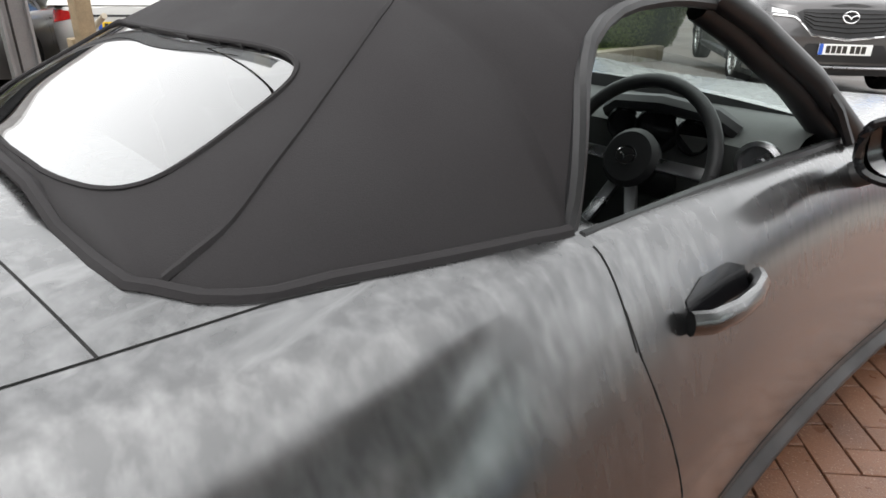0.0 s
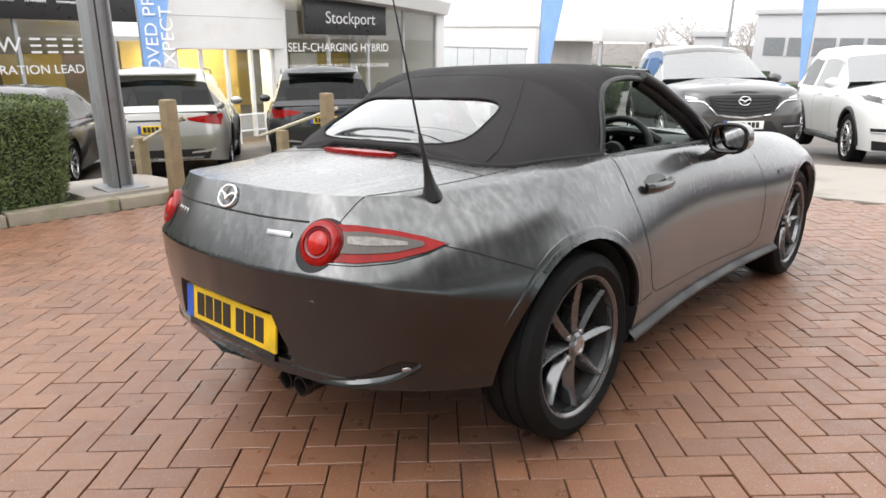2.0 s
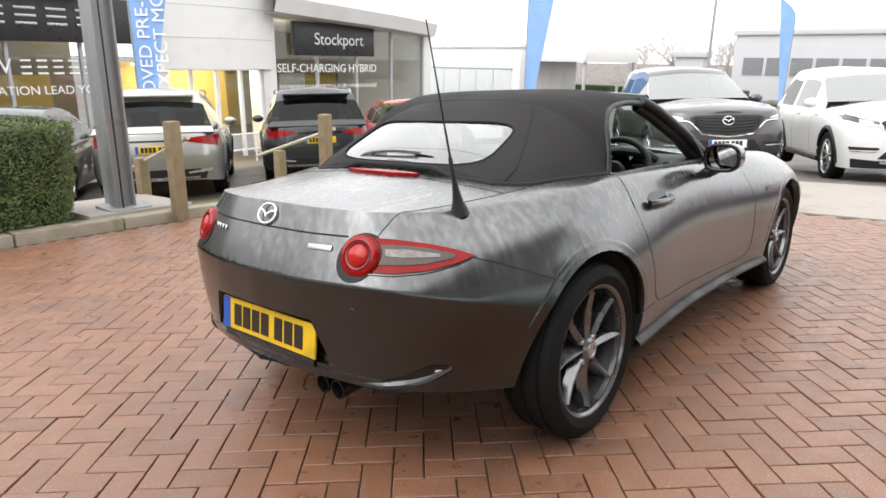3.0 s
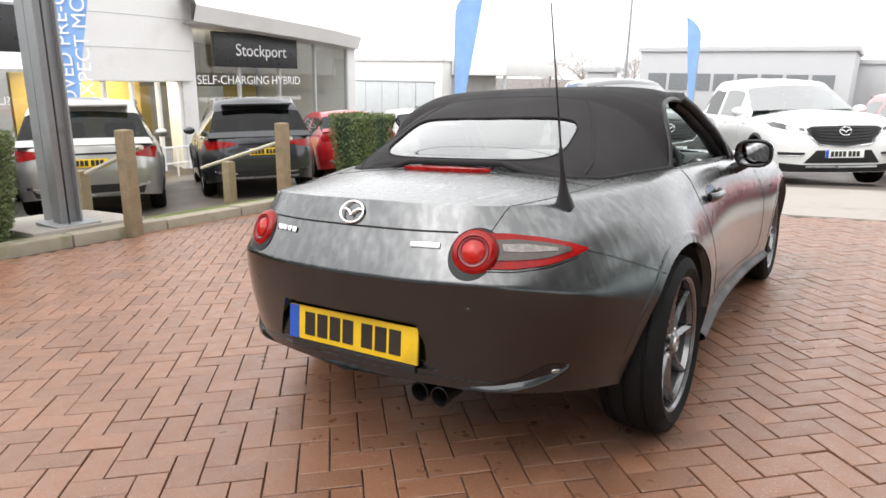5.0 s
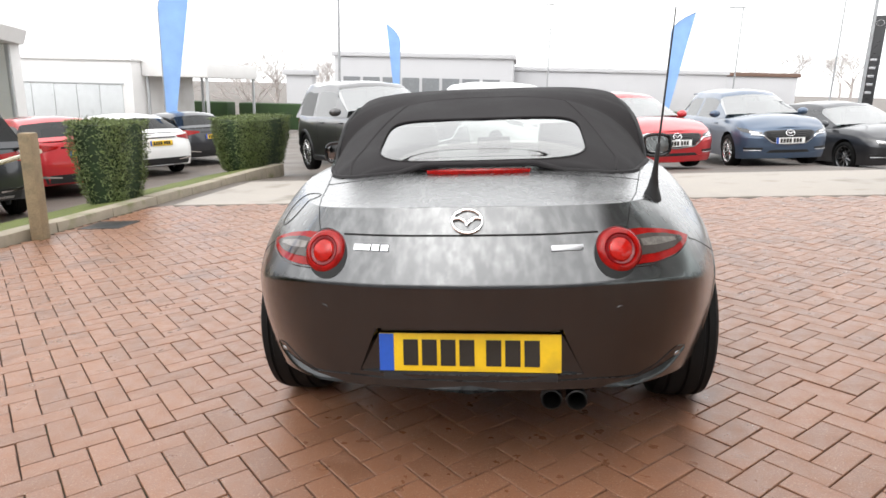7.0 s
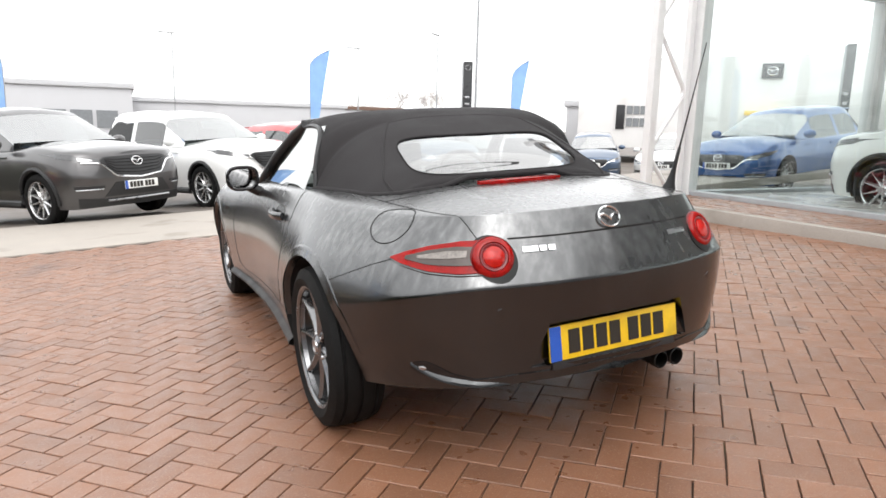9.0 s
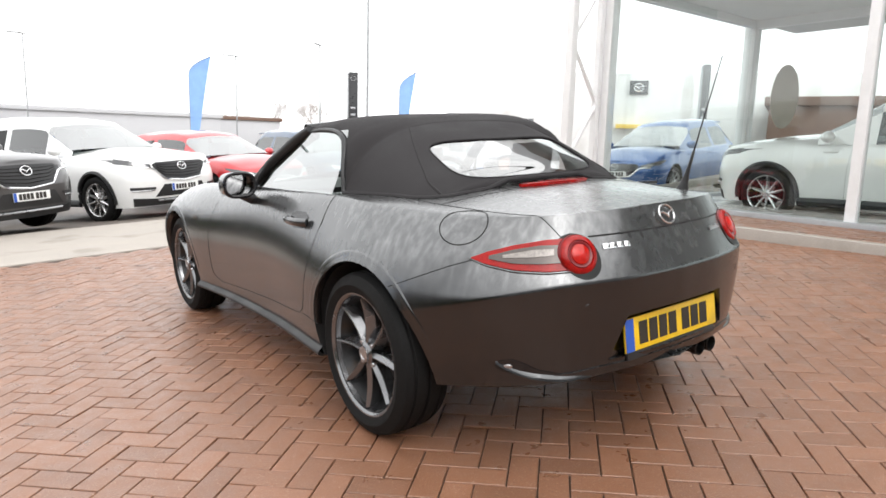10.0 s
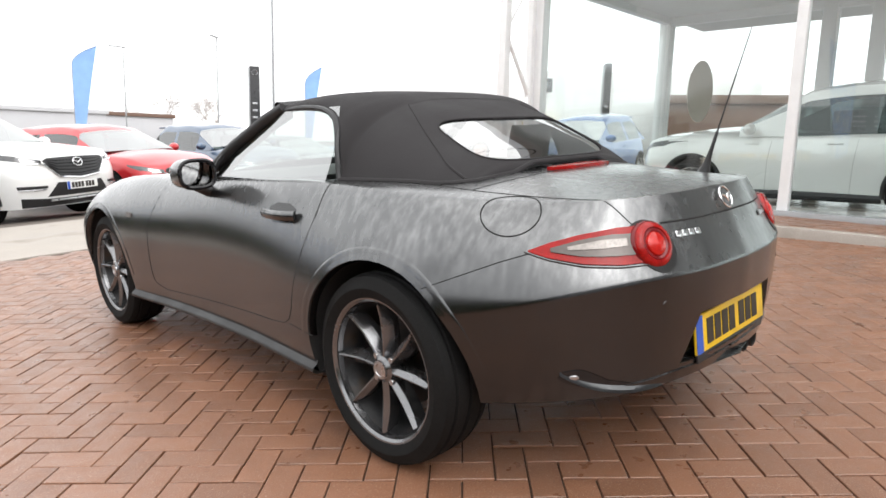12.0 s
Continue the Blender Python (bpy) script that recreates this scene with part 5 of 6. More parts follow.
    upper = [(-gw, g0 - 0.045), (-gw * 0.86, g0 - 0.008), (0, g0), (gw * 0.86, g0 - 0.008), (gw, g0 - 0.045)]
    lower = [(-gw * 0.93, g0 - 0.10), (-gw * 0.66, g1 + 0.035), (0, g1), (gw * 0.66, g1 + 0.035), (gw * 0.93, g0 - 0.10)]
    grille = part("grille", patch(bvh, "front", upper, lower, off=0.006, n=32, m=8), "plastic", root)
    for k in range(1, 6):
        t = k / 6
        ln = [cast(bvh, "front", u[0] + (w[0] - u[0]) * t, u[1] + (w[1] - u[1]) * t) for u, w in ((line_at(upper, q), line_at(lower, q)) for q in np.linspace(0.06, 0.94, 15))]
        part("grille_bar", tube(bmesh.new(), [p + nn * 0.010 for p, nn in ln], 0.005, 5), "gloss_black", grille)
    ln = [cast(bvh, "front", a, b) for a, b in (line_at([(-hw * 0.78, g0 - 0.075), (-gw * 1.04, g0 - 0.085), (-gw * 0.95, g0 - 0.115), (-gw * 0.68, g1 + 0.022), (0, g1 - 0.014), (gw * 0.68, g1 + 0.022), (gw * 0.95, g0 - 0.115), (gw * 1.04, g0 - 0.085), (hw * 0.78, g0 - 0.075)], t) for t in np.linspace(0, 1, 33))]
    part("grille_trim", tube(bmesh.new(), [p + nn * 0.012 for p, nn in ln], 0.013, 6), "chrome", root)
    emblem(root, facing(bvh, "front", 0, (g0 + g1) / 2 + 0.06, 0.016), 0.075)
    for s in (1, -1):
        lamp = part("headlamp", patch(bvh, "front", [(s * gw * 1.03, g0 - 0.035), (s * hw * 0.76, g0 + 0.004), (s * hw * 0.94, g0 + 0.055)], [(s * gw * 1.03, g0 - 0.075), (s * hw * 0.76, g0 - 0.068), (s * hw * 0.93, g0 - 0.015)], off=0.006, n=14, m=4), "lamp_dark", root)
        part("lens", patch(bvh, "front", [(s * gw * 1.16, g0 - 0.035), (s * hw * 0.80, g0 - 0.004)], [(s * gw * 1.16, g0 - 0.062), (s * hw * 0.80, g0 - 0.050)], off=0.010, n=8, m=3), "lamp_white", lamp)
        sd = "right" if s > 0 else "left"
        part("headlamp_wing", patch(bvh, sd, [(yf * 0.70, g0 + 0.030), (yf * 0.40, g0 + 0.065)], [(yf * 0.70, g0 - 0.040), (yf * 0.44, g0 + 0.035)], off=0.006, n=8, m=3), "lamp_dark", root)
        slot = lo + (0.285 if suv else 0.20)
        part("fog_slot", patch(bvh, "front", [(s * hw * 0.56, slot + 0.018), (s * hw * 0.90, slot + 0.024)], [(s * hw * 0.56, slot - 0.014), (s * hw * 0.89, slot - 0.018)], off=0.007, n=14, m=3), "plastic", root)
        part("fog_trim", tube(bmesh.new(), [p + nn * 0.012 for p, nn in (cast(bvh, "front", s * hw * x, slot - 0.028) for x in np.linspace(0.58, 0.88, 8))], 0.009, 6), "satin", root)
    top_in, low_in = (lo + 0.335, lo + 0.15) if suv else (lo + 0.17, lo + 0.06)
    part("lower_intake", patch(bvh, "front", [(-hw * 0.40, top_in), (hw * 0.40, top_in)], [(-hw * 0.56, low_in), (hw * 0.56, low_in)], off=0.008, n=30, m=5), "plastic", root)
    part("chin", patch(bvh, "front", [(-hw * 0.86, lo + 0.145), (-hw * 0.5, lo + 0.12), (hw * 0.5, lo + 0.12), (hw * 0.86, lo + 0.145)], [(-hw * 0.84, lo + 0.02), (hw * 0.84, lo + 0.02)], off=0.010, n=36, m=4), "plastic" if suv else colour, root)
    if suv:
        part("skid_trim", tube(bmesh.new(), [p + nn * 0.022 for p, nn in (cast(bvh, "front", x, lo + 0.10) for x in np.linspace(-hw * 0.52, hw * 0.52, 11))], 0.016, 6), "satin", root)
    fp, fn = cast(bvh, "front", 0, lo + (0.285 if suv else 0.345))
    plate(root, Matrix.Translation(fp + fn * 0.024) @ pose(0, 0, 0, 90, 0, 180), "plate_white")
    # rear
    for s in (1, -1):
        part("tail_lamp", patch(bvh, "rear", [(s * hw * 0.42, tail - 0.07), (s * hw * 0.70, tail - 0.04), (s * hw * 0.92, tail - 0.03)], [(s * hw * 0.46, tail - 0.11), (s * hw * 0.68, tail - 0.15), (s * hw * 0.90, tail - 0.19)], off=0.008, n=10, m=3), "lamp_red", root)
        sd = "right" if s > 0 else "left"
        part("tail_lamp_wing", patch(bvh, sd, [(yr + 0.16, tail - 0.03), (yr + 0.42, tail - 0.05)], [(yr + 0.16, tail - 0.17), (yr + 0.38, tail - 0.09)], off=0.008, n=6, m=3), "lamp_red", root)
        part("rear_reflector", patch(bvh, "rear", [(s * hw * 0.45, lo + 0.20), (s * hw * 0.80, lo + 0.24)], [(s * hw * 0.45, lo + 0.175), (s * hw * 0.80, lo + 0.20)], off=0.006, n=6, m=2), "chrome", root)
    part("rear_valance", patch(bvh, "rear", [(-hw * 0.75, lo + 0.24), (hw * 0.75, lo + 0.24)], [(-hw * 0.70, lo + 0.09), (hw * 0.70, lo + 0.09)], off=0.005, n=10, m=3), "plastic", root)
    part("tailgate_trim", patch(bvh, "rear", [(-hw * 0.40, tail - 0.085), (hw * 0.40, tail - 0.085)], [(-hw * 0.40, tail - 0.11), (hw * 0.40, tail - 0.11)], off=0.010, n=8, m=2), "gloss_black", root)
    if kind != "saloon" and kind != "roadster":
        part("spoiler", boxed(-hw * 0.60, hw * 0.60, yr + 0.24, yr + 0.60, top - 0.085, top - 0.050, 0.012), colour, root)
        part("wiper", tube(bmesh.new(), [(0.0, yr + 0.135, tail + 0.055), (0.16, yr + 0.145, tail + 0.075), (0.30, yr + 0.15, tail + 0.08)], 0.008, 5), "plastic", root)
        part("tailpipe_trim", patch(bvh, "rear", [(-hw * 0.62, lo + 0.13), (hw * 0.62, lo + 0.13)], [(-hw * 0.60, lo + 0.10), (hw * 0.60, lo + 0.10)], off=0.012, n=20, m=2), "satin", root)
    rp, rn = cast(bvh, "rear", 0, tail - 0.22)
    plate(root, Matrix.Translation(rp + rn * 0.022) @ pose(0, 0, 0, 88, 0, 0), "plate_yellow")
    return root


SUV = dict(L=4.55, W=1.84, H=1.675, wb=2.70, fo=0.92, kind="suv", face="oval")
NX = dict(L=4.63, W=1.87, H=1.60, wb=2.66, fo=1.00, kind="suv", face="oval")
HATCH = dict(L=4.46, W=1.795, H=1.45, wb=2.70, fo=0.92, kind="hatch", face="oval")
SMALL = dict(L=4.06, W=1.695, H=1.495, wb=2.57, fo=0.80, kind="hatch", face="oval")
SALOON = dict(L=4.68, W=1.81, H=1.43, wb=2.80, fo=0.86, kind="saloon", face="oval")
ROW = "cars parked nose-out across the lane"
LEX = "cars parked tail-on beyond the kerb"


def front_at(x, y, yaw, z=None):
    """The pose of a car whose front axle stands at x, y on the yard."""
    return on_apron(x, y, ground_z(x, y) if z is None else z, yaw)


def rear_at(x, y, yaw, wb):
    """The pose of a car whose rear axle stands at x, y."""
    return on_apron(x, y, ground_z(x, y), yaw) @ pose(0, wb, 0)


parked_car("suv", "dark grey SUV with black cladding parked on the asphalt", "grey", front_at(-1.77, 8.45, 216), group=ROW, **SUV)
parked_car("suv", "white SUV with black arches parked beside a grey one", "white", front_at(0.53, 9.62, 207), group=ROW, **SUV)
parked_car("hatchback", "bright red hatchback parked between white and blue cars", "red", front_at(2.62, 10.32, 197), group=ROW, **HATCH)
parked_car("small_hatchback", "slate blue small hatchback parked on the asphalt", "blue", front_at(5.05, 11.15, 185), group=ROW, **SMALL)
parked_car("saloon", "dark graphite saloon parked at the end of the row", "dark", front_at(7.65, 12.1, 193), alloy="alloy", group=ROW, **SALOON)
parked_car("suv", "silver SUV with red tail lamps parked tail to the kerb", "silver", rear_at(-8.30, 2.98, 57, 2.66), group=LEX, **NX)
parked_car("suv", "near-black SUV parked beside the handrail", "dark", rear_at(-7.85, 5.62, 57, 2.66), group=LEX, **NX)
parked_car("saloon", "red saloon parked behind a clipped hedge", "red", rear_at(-8.35, 8.75, 57, 2.8), alloy="alloy", group=LEX, **SALOON)
parked_car("saloon", "white saloon parked behind a clipped hedge", "white", rear_at(-8.7, 11.9, 56, 2.8), group=LEX, **SALOON)
parked_car("saloon", "dark saloon parked near the showroom", "dark", rear_at(-8.8, 14.8, 54, 2.8), group=LEX, **SALOON)
parked_car("saloon", "dark grey saloon parked beyond the steel column", "grey", rear_at(-9.0, 0.9, 57, 2.8), group=LEX, **SALOON)
parked_car("small_hatchback", "bright blue small hatchback parked beyond the glazed corner", "bright_blue", front_at(8.75, 6.02, 100), **SMALL)
parked_car("suv", "silver SUV displayed inside the glazed showroom", "silver_light", front_at(7.81, 2.46, 0, -0.25), **SUV)
parked_car("roadster", "pale blue open two-seater parked far across the yard", "pale_blue", front_at(10.0, 14.6, 150), L=3.9, W=1.73, H=1.23, wb=2.31, fo=0.8, kind="roadster", face="oval")
parked_car("hatchback", "blue hatchback parked far across the yard", "blue", front_at(12.2, 14.6, 140), **HATCH)
parked_car("hatchback", "white hatchback parked far across the yard", "white", front_at(14.3, 13.6, 130), **HATCH)

# ---- kerb, posts, hedges, column ----
for i in range(14):
    y0 = -3.0 + i * 0.92
    tagged(part("kerb_stone", boxed(-4.72, -4.50, y0, y0 + 0.905, -0.15, 0.095 + 0.006 * math.sin(i * 2.3), 0.015), "kerb", m=GROUND), "weathered concrete kerb stone edging the paving", "kerb", group="kerb stones along the paving", kind="structure")
bm = bmesh.new()
grid(bm, [[Vector((x, y, 0.075 - 0.16 * max(0, (-4.95 - x)) + 0.012 * noise.noise((x * 3, y * 3, 0)))) for x in (-4.72, -4.85, -5.05, -5.3, -5.7, -6.1)] for y in np.arange(-3, 9.9, 0.3)])
tagged(part("verge", bm, "grass", m=GROUND), "mossy grass verge behind the kerb", "grass", kind="structure")


def timber_post(x, y, h, lean=0.0, r=0.062):
    p = tagged(part("timber_post", boxed(-r, r, -r, r, -0.2, h, 0.02), "wood", m=upright(x, y, 0.0, 8) @ pose(0, 0, 0, 0, lean, 0)), "weathered square timber post at the kerb", "post", "timber handrail posts")
    return p


timber_post(-4.47, 1.22, 0.99)
timber_post(-5.85, 1.50, 0.55)
timber_post(-5.60, 3.24, 0.52)
timber_post(-4.40, 3.06, 1.0)


def rail(a, b):
    pa, pb = GROUND @ Vector(a), GROUND @ Vector(b)
    tagged(part("handrail", tube(bmesh.new(), [pa, pa.lerp(pb, 0.3), pa.lerp(pb, 0.7), pb], 0.022, 10), "rope"), "pale metal handrail fixed to timber posts", "handrail", "handrails of the steps")


rail((-6.25, 1.57, 0.40), (-4.42, 1.36, 0.82))
rail((-6.3, 3.36, 0.40), (-4.36, 3.19, 0.82))


def hedge(name, x0, x1, y0, y1, h, seed, taper=0.10, z=0.0, label="dense clipped evergreen hedge behind the kerb"):
    """hedge > inner mass in a shade-dark green, leaf sprays: many small blades with an uneven outline."""
    rnd = random.Random(seed)
    cx, cy, hx, hy = (x0 + x1) / 2, (y0 + y1) / 2, (x1 - x0) / 2, (y1 - y0) / 2
    root = thing(name, label, "hedge", upright(cx, cy, z))
    bm = bmesh.new()
    rings = []
    for t in np.linspace(0, 1, 9):
        k = 1 - taper * 2 * (1 - t) ** 2.0 - (0.06 if t > 0.95 else 0)
        rings.append([Vector(((hx - 0.05) * k * math.copysign(abs(math.cos(a)) ** 0.45, math.cos(a)), (hy - 0.05) * k * math.copysign(abs(math.sin(a)) ** 0.45, math.sin(a)), 0.03 + (h - 0.08) * t)) for a in np.linspace(0, 2 * math.pi, 33)])
    grid(bm, rings)
    bm.faces.new([bm.verts.new(v) for v in rings[-1][:-1]])
    # core coloured dark to stand for shade behind the leaves
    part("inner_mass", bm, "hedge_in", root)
    verts, faces = [], []
    count = int(12000 * (hx * hy * 4 + 2 * (hx + hy) * h) / 3.0)
    for _ in range(min(count, 26000)):
        side = rnd.random()
        a = rnd.random() * 2 * math.pi
        t = rnd.random() ** 0.9
        k = 1 - taper * 2 * (1 - t) ** 2.0
        if side < 0.22:
            q = Vector((rnd.uniform(-1, 1) * hx * 0.97, rnd.uniform(-1, 1) * hy * 0.97, h - 0.03 + rnd.gauss(0, 0.018)))
            nrm = Vector((rnd.gauss(0, 0.5), rnd.gauss(0, 0.5), 1))
        else:
            c, s = math.cos(a), math.sin(a)
            q = Vector((hx * k * math.copysign(abs(c) ** 0.45, c), hy * k * math.copysign(abs(s) ** 0.45, s), 0.04 + (h - 0.06) * t))
            nrm = Vector((c * hy, s * hx, 0.3)).normalized()
            lump = 0.03 * noise.noise(q * 4.0 + Vector((seed, 0, 0)))
            q += nrm * (lump + rnd.gauss(-0.01, 0.022))
            nrm += Vector((rnd.gauss(0, 0.5), rnd.gauss(0, 0.5), rnd.gauss(0.3, 0.5)))
        nrm.normalize()
        u = nrm.cross(Vector((rnd.gauss(0, 1), rnd.gauss(0, 1), rnd.gauss(0, 0.4)))).normalized()
        v = nrm.cross(u)
        if v.z < 0:
            v = -v
        s1, s2 = rnd.uniform(0.004, 0.008), rnd.uniform(0.03, 0.06)
        b = len(verts)
        verts += [q - u * s1, q + v * s2 * 0.4 - u * s1 * 0.9 + nrm * 0.006, q + v * s2 + nrm * 0.012, q + u * s1 + v * s2 * 0.45 + nrm * 0.004]
        faces.append((b, b + 1, b + 2, b + 3))
    me = bpy.data.meshes.new("leaves")
    me.from_pydata([tuple(v) for v in verts], [], faces)
    me.materials.append(M["hedge"])
    ob = new("leaves", me)
    ob.parent = root
    ob["kind"] = "stuff"
    return root


hedge("hedge", -5.70, -4.62, -3.2, 0.46, 0.98, 1, taper=0.03, z=0.02)
hedge("hedge", -5.44, -4.68, 4.86, 5.62, 1.10, 2, taper=0.17, z=-0.03)
hedge("hedge", -5.62, -4.66, 8.9, 11.0, 1.05, 3, taper=0.12, z=-0.03)
hedge("hedge", -5.5, -4.6, 13.6, 14.8, 1.0, 4, taper=0.08, z=-0.1)

# steel column on its slab
col = thing("steel_column", "galvanised steel canopy column with a cable, on a concrete pad", "column", upright(-4.97, 0.88, 0.12))
part("flange", boxed(-0.075, 0.075, -0.010, 0.010, 0, 6.0, 0.003), "galv", col, "", pose(0, -0.09, 0, 0, 0, 0))
part("flange", boxed(-0.075, 0.075, -0.010, 0.010, 0, 6.0, 0.003), "galv", col, "", pose(0, 0.09, 0, 0, 0, 0))
part("web", boxed(-0.009, 0.009, -0.08, 0.08, 0, 6.0, 0.002), "galv", col)
part("base_plate", boxed(-0.2, 0.2, -0.2, 0.2, 0, 0.03, 0.005), "galv", col)
part("cable", tube(bmesh.new(), [(0.115, -0.05, 0.03), (0.115, -0.05, 2.0), (0.12, -0.12, 2.5), (0.115, -0.05, 4.5)], 0.009, 6), "plastic", col)
for yb in (0.35, -1.3):
    a_, b_ = upright(-4.97, 0.88) @ Vector((0.08, 0, 3.7)), upright(5.15, yb) @ Vector((0, 0, 3.7))
    cb = tagged(part("overhead_cable", tube(bmesh.new(), [a_.lerp(b_, t) - Vector((0, 0, 0.30 * t * (1 - t))) for t in np.linspace(0, 1, 14)], 0.012, 6), "plastic"), "dark overhead cable from the steel column to the showroom", "cable", "overhead cables")
col2 = thing("steel_column", "galvanised steel upright beside the canopy column", "column", upright(-5.38, 0.97, 0.05))
part("upright", boxed(-0.08, 0.08, -0.08, 0.08, 0, 6.0, 0.008), "galv", col2)
tagged(part("column_pad", boxed(-5.9, -4.73, 0.45, 1.5, -0.2, 0.125, 0.02), "concrete", m=GROUND), "low concrete pad under the steel column", "pad", kind="structure")
tagged(part("drain_cover", boxed(-0.22, 0.22, -0.22, 0.22, -0.02, 0.006, 0.004), "plastic", m=on_apron(-4.15, 3.75, 0, 4)), "dark iron drain cover set in the paving", "drain cover")

# ---- flags and lamp posts ----


def feather_flag(x, y, z, h, w, yaw, mat, label, words=()):
    root = thing("feather_flag", label, "flag", upright(x, y, z, yaw), "feather flags")
    part("pole", tube(bmesh.new(), [(0, 0, 0), (0, 0, h * 0.6), (0, 0, h * 0.83), (w * 0.06, 0, h * 0.874), (w * 0.25, 0, h * 0.916), (w * 0.56, 0, h * 0.958), (w, 0, h)], 0.018, 8, 0.008), "galv", root)
    P = []
    for t in np.linspace(0, 1, 44):
        zz = h * 0.16 + h * 0.84 * t
        left = w * max(0.0, (t - 0.80) / 0.20) ** 2.0
        right = max(left + 0.004, w * (0.24 + 0.76 * t))
        P.append([Vector((left + (right - left) * k, 0.05 * w * math.sin(3 * k + 7 * t) * k, zz - 0.05 * w * k * (1 - t))) for k in np.linspace(0, 1, 9)])
    fl = part("cloth", solid(grid(bmesh.new(), P), 0.004), mat, root)
    for words_, px, size in words:
        text(words_, size, "letter", fl, Matrix.Translation((px, -0.05, h * 0.50)) @ Matrix(((0, -1, 0), (0, 0, -1), (1, 0, 0))).to_4x4(), "lettering", 0.002)
    return root


feather_flag(-10.9, 3.85, ground_z(-10.9, 3.85), 5.4, 1.05, 40, "flag_blue", "tall blue feather flag with white wording", [("APPROVED PRE-OWNED", 0.26, 0.34), ("EXPECT MORE", 0.56, 0.34)])
feather_flag(-10.6, 16.4, ground_z(-10.6, 16.4), 5.3, 0.95, 20, "flag_blue", "tall blue feather flag by the hedge")
feather_flag(-5.35, 27.0, ground_z(-5.35, 27.0), 4.75, 0.62, 188, "flag_blue", "tall blue feather flag far across the yard")
feather_flag(6.45, 28.2, ground_z(6.45, 28.2), 4.95, 0.95, -5, "flag_blue", "tall blue feather flag behind the parked cars")
feather_flag(16.4, 26.6, ground_z(16.4, 26.6), 5.1, 0.85, -20, "flag_blue", "tall blue feather flag far across the yard")


def lamp_post(x, y, z, h, arm=0.9, yaw=0):
    root = thing("lamp_post", "slim pale steel lamp post with a flat lantern", "lamp post", upright(x, y, z, yaw), "lamp posts")
    part("pole", tube(bmesh.new(), [(0, 0, 0), (0, 0, h * 0.5), (0, 0, h)], 0.06, 10, 0.035), "galv", root)
    part("lantern", boxed(-arm, arm * 0.2, -0.09, 0.09, h, h + 0.07, 0.02), "galv", root)


lamp_post(-6.9, 22.5, -0.5, 9.0)
lamp_post(10.9, 20.3, -0.6, 10.0, yaw=90)
lamp_post(14.4, 45.0, -0.8, 7.5)
lamp_post(19.0, 41.0, -0.8, 8.0, yaw=40)
lamp_post(2.0, 50.0, -0.8, 9.0, yaw=10)

# ---- the curved showroom across the lot ----
sr = thing("showroom", "white curved car showroom with dark glazing and a black fascia", "building", upright(-18.9, 0.15, -0.95) @ Matrix.Scale(1.22, 4))
bm = bmesh.new()
cyl = []
for a in np.linspace(-1, 1, 17):
    cyl.append([Vector((0.55 * math.cos(a * 1.2), 8.2 + 1.75 * a, z)) for z in (2.45, 3.2, 4.0, 4.9)])
part("entrance_drum", solid(grid(bm, cyl), 0.25), "white_wall", sr)
for z in (3.25, 4.05):
    part("drum_joint", tube(bmesh.new(), [Vector((0.552 * math.cos(a * 1.2), 8.2 + 1.75 * a, z)) for a in np.linspace(-1, 1, 17)], 0.008, 5), "grey_wall", sr)
part("wall", boxed(-0.6, 0.15, 6.3, 6.75, 0, 4.9, 0.02), "white_wall", sr)
part("wall", boxed(-0.6, 0.15, 9.65, 10.1, 0, 4.9, 0.02), "white_wall", sr)
part("display_wall", boxed(-2.65, -2.5, 6.4, 10.0, 0, 2.6), "yellow_wall", sr)
part("display_screen", boxed(-2.5, -2.44, 7.2, 8.0, 1.2, 1.8, 0.01), "plate_blue", sr)
part("porch_lamp", boxed(-2.2, -0.5, 6.9, 9.5, 2.52, 2.56), "lamp_glow", sr)
for y in (6.75, 7.45, 8.2, 8.95, 9.6):
    part("door_frame", boxed(-0.05, 0.08, y - 0.04, y + 0.04, 0, 2.5, 0.005), "white_steel", sr)
part("door_frame", boxed(-0.05, 0.08, 6.75, 9.65, 2.42, 2.5, 0.005), "white_steel", sr)
part("door_glass", grid(bmesh.new(), [[Vector((0, y, z)) for z in (0.02, 2.42)] for y in (6.75, 9.65)]), "shop_glass", sr)
for y0, y1 in ((-6, 6.3), (10.1, 16.6)):
    part("back_wall", boxed(-5.0, -4.8, y0, y1, 0, 4.05), "interior", sr)
    part("shop_ceiling", boxed(-5.0, 0, y0, y1, 4.0, 4.12), "grey_wall", sr)
    n = int((y1 - y0) / 1.5)
    for i in range(n + 1):
        y = y0 + (y1 - y0) * i / n
        part("mullion", boxed(-0.06, 0.06, y - 0.035, y + 0.035, 0, 4.05, 0.005), "grey_wall", sr)
    part("window", grid(bmesh.new(), [[Vector((0, y, z)) for z in (0.05, 4.05)] for y in (y0, y1)]), "shop_glass", sr)
    for i in range(int(y1 - y0)):
        part("ceiling_spot", boxed(-1.3, -1.15, y0 + 0.5 + i, y0 + 0.65 + i, 3.96, 4.0), "lamp_glow", sr)
for i, (y, w) in enumerate(((11.2, 0.5), (12.6, 0.9), (14.2, 0.6), (15.6, 0.8), (0.5, 0.9), (2.6, 0.7), (4.8, 0.8))):
    part("display_panel", boxed(-4.75, -4.65, y - w, y + w, 0.4, 2.2, 0.01), ("yellow_wall", "beige", "white_wall")[i % 3], sr)
part("fascia", boxed(0.05, 0.20, 10.75, 14.0, 2.86, 3.84, 0.01), "sign_black", sr)
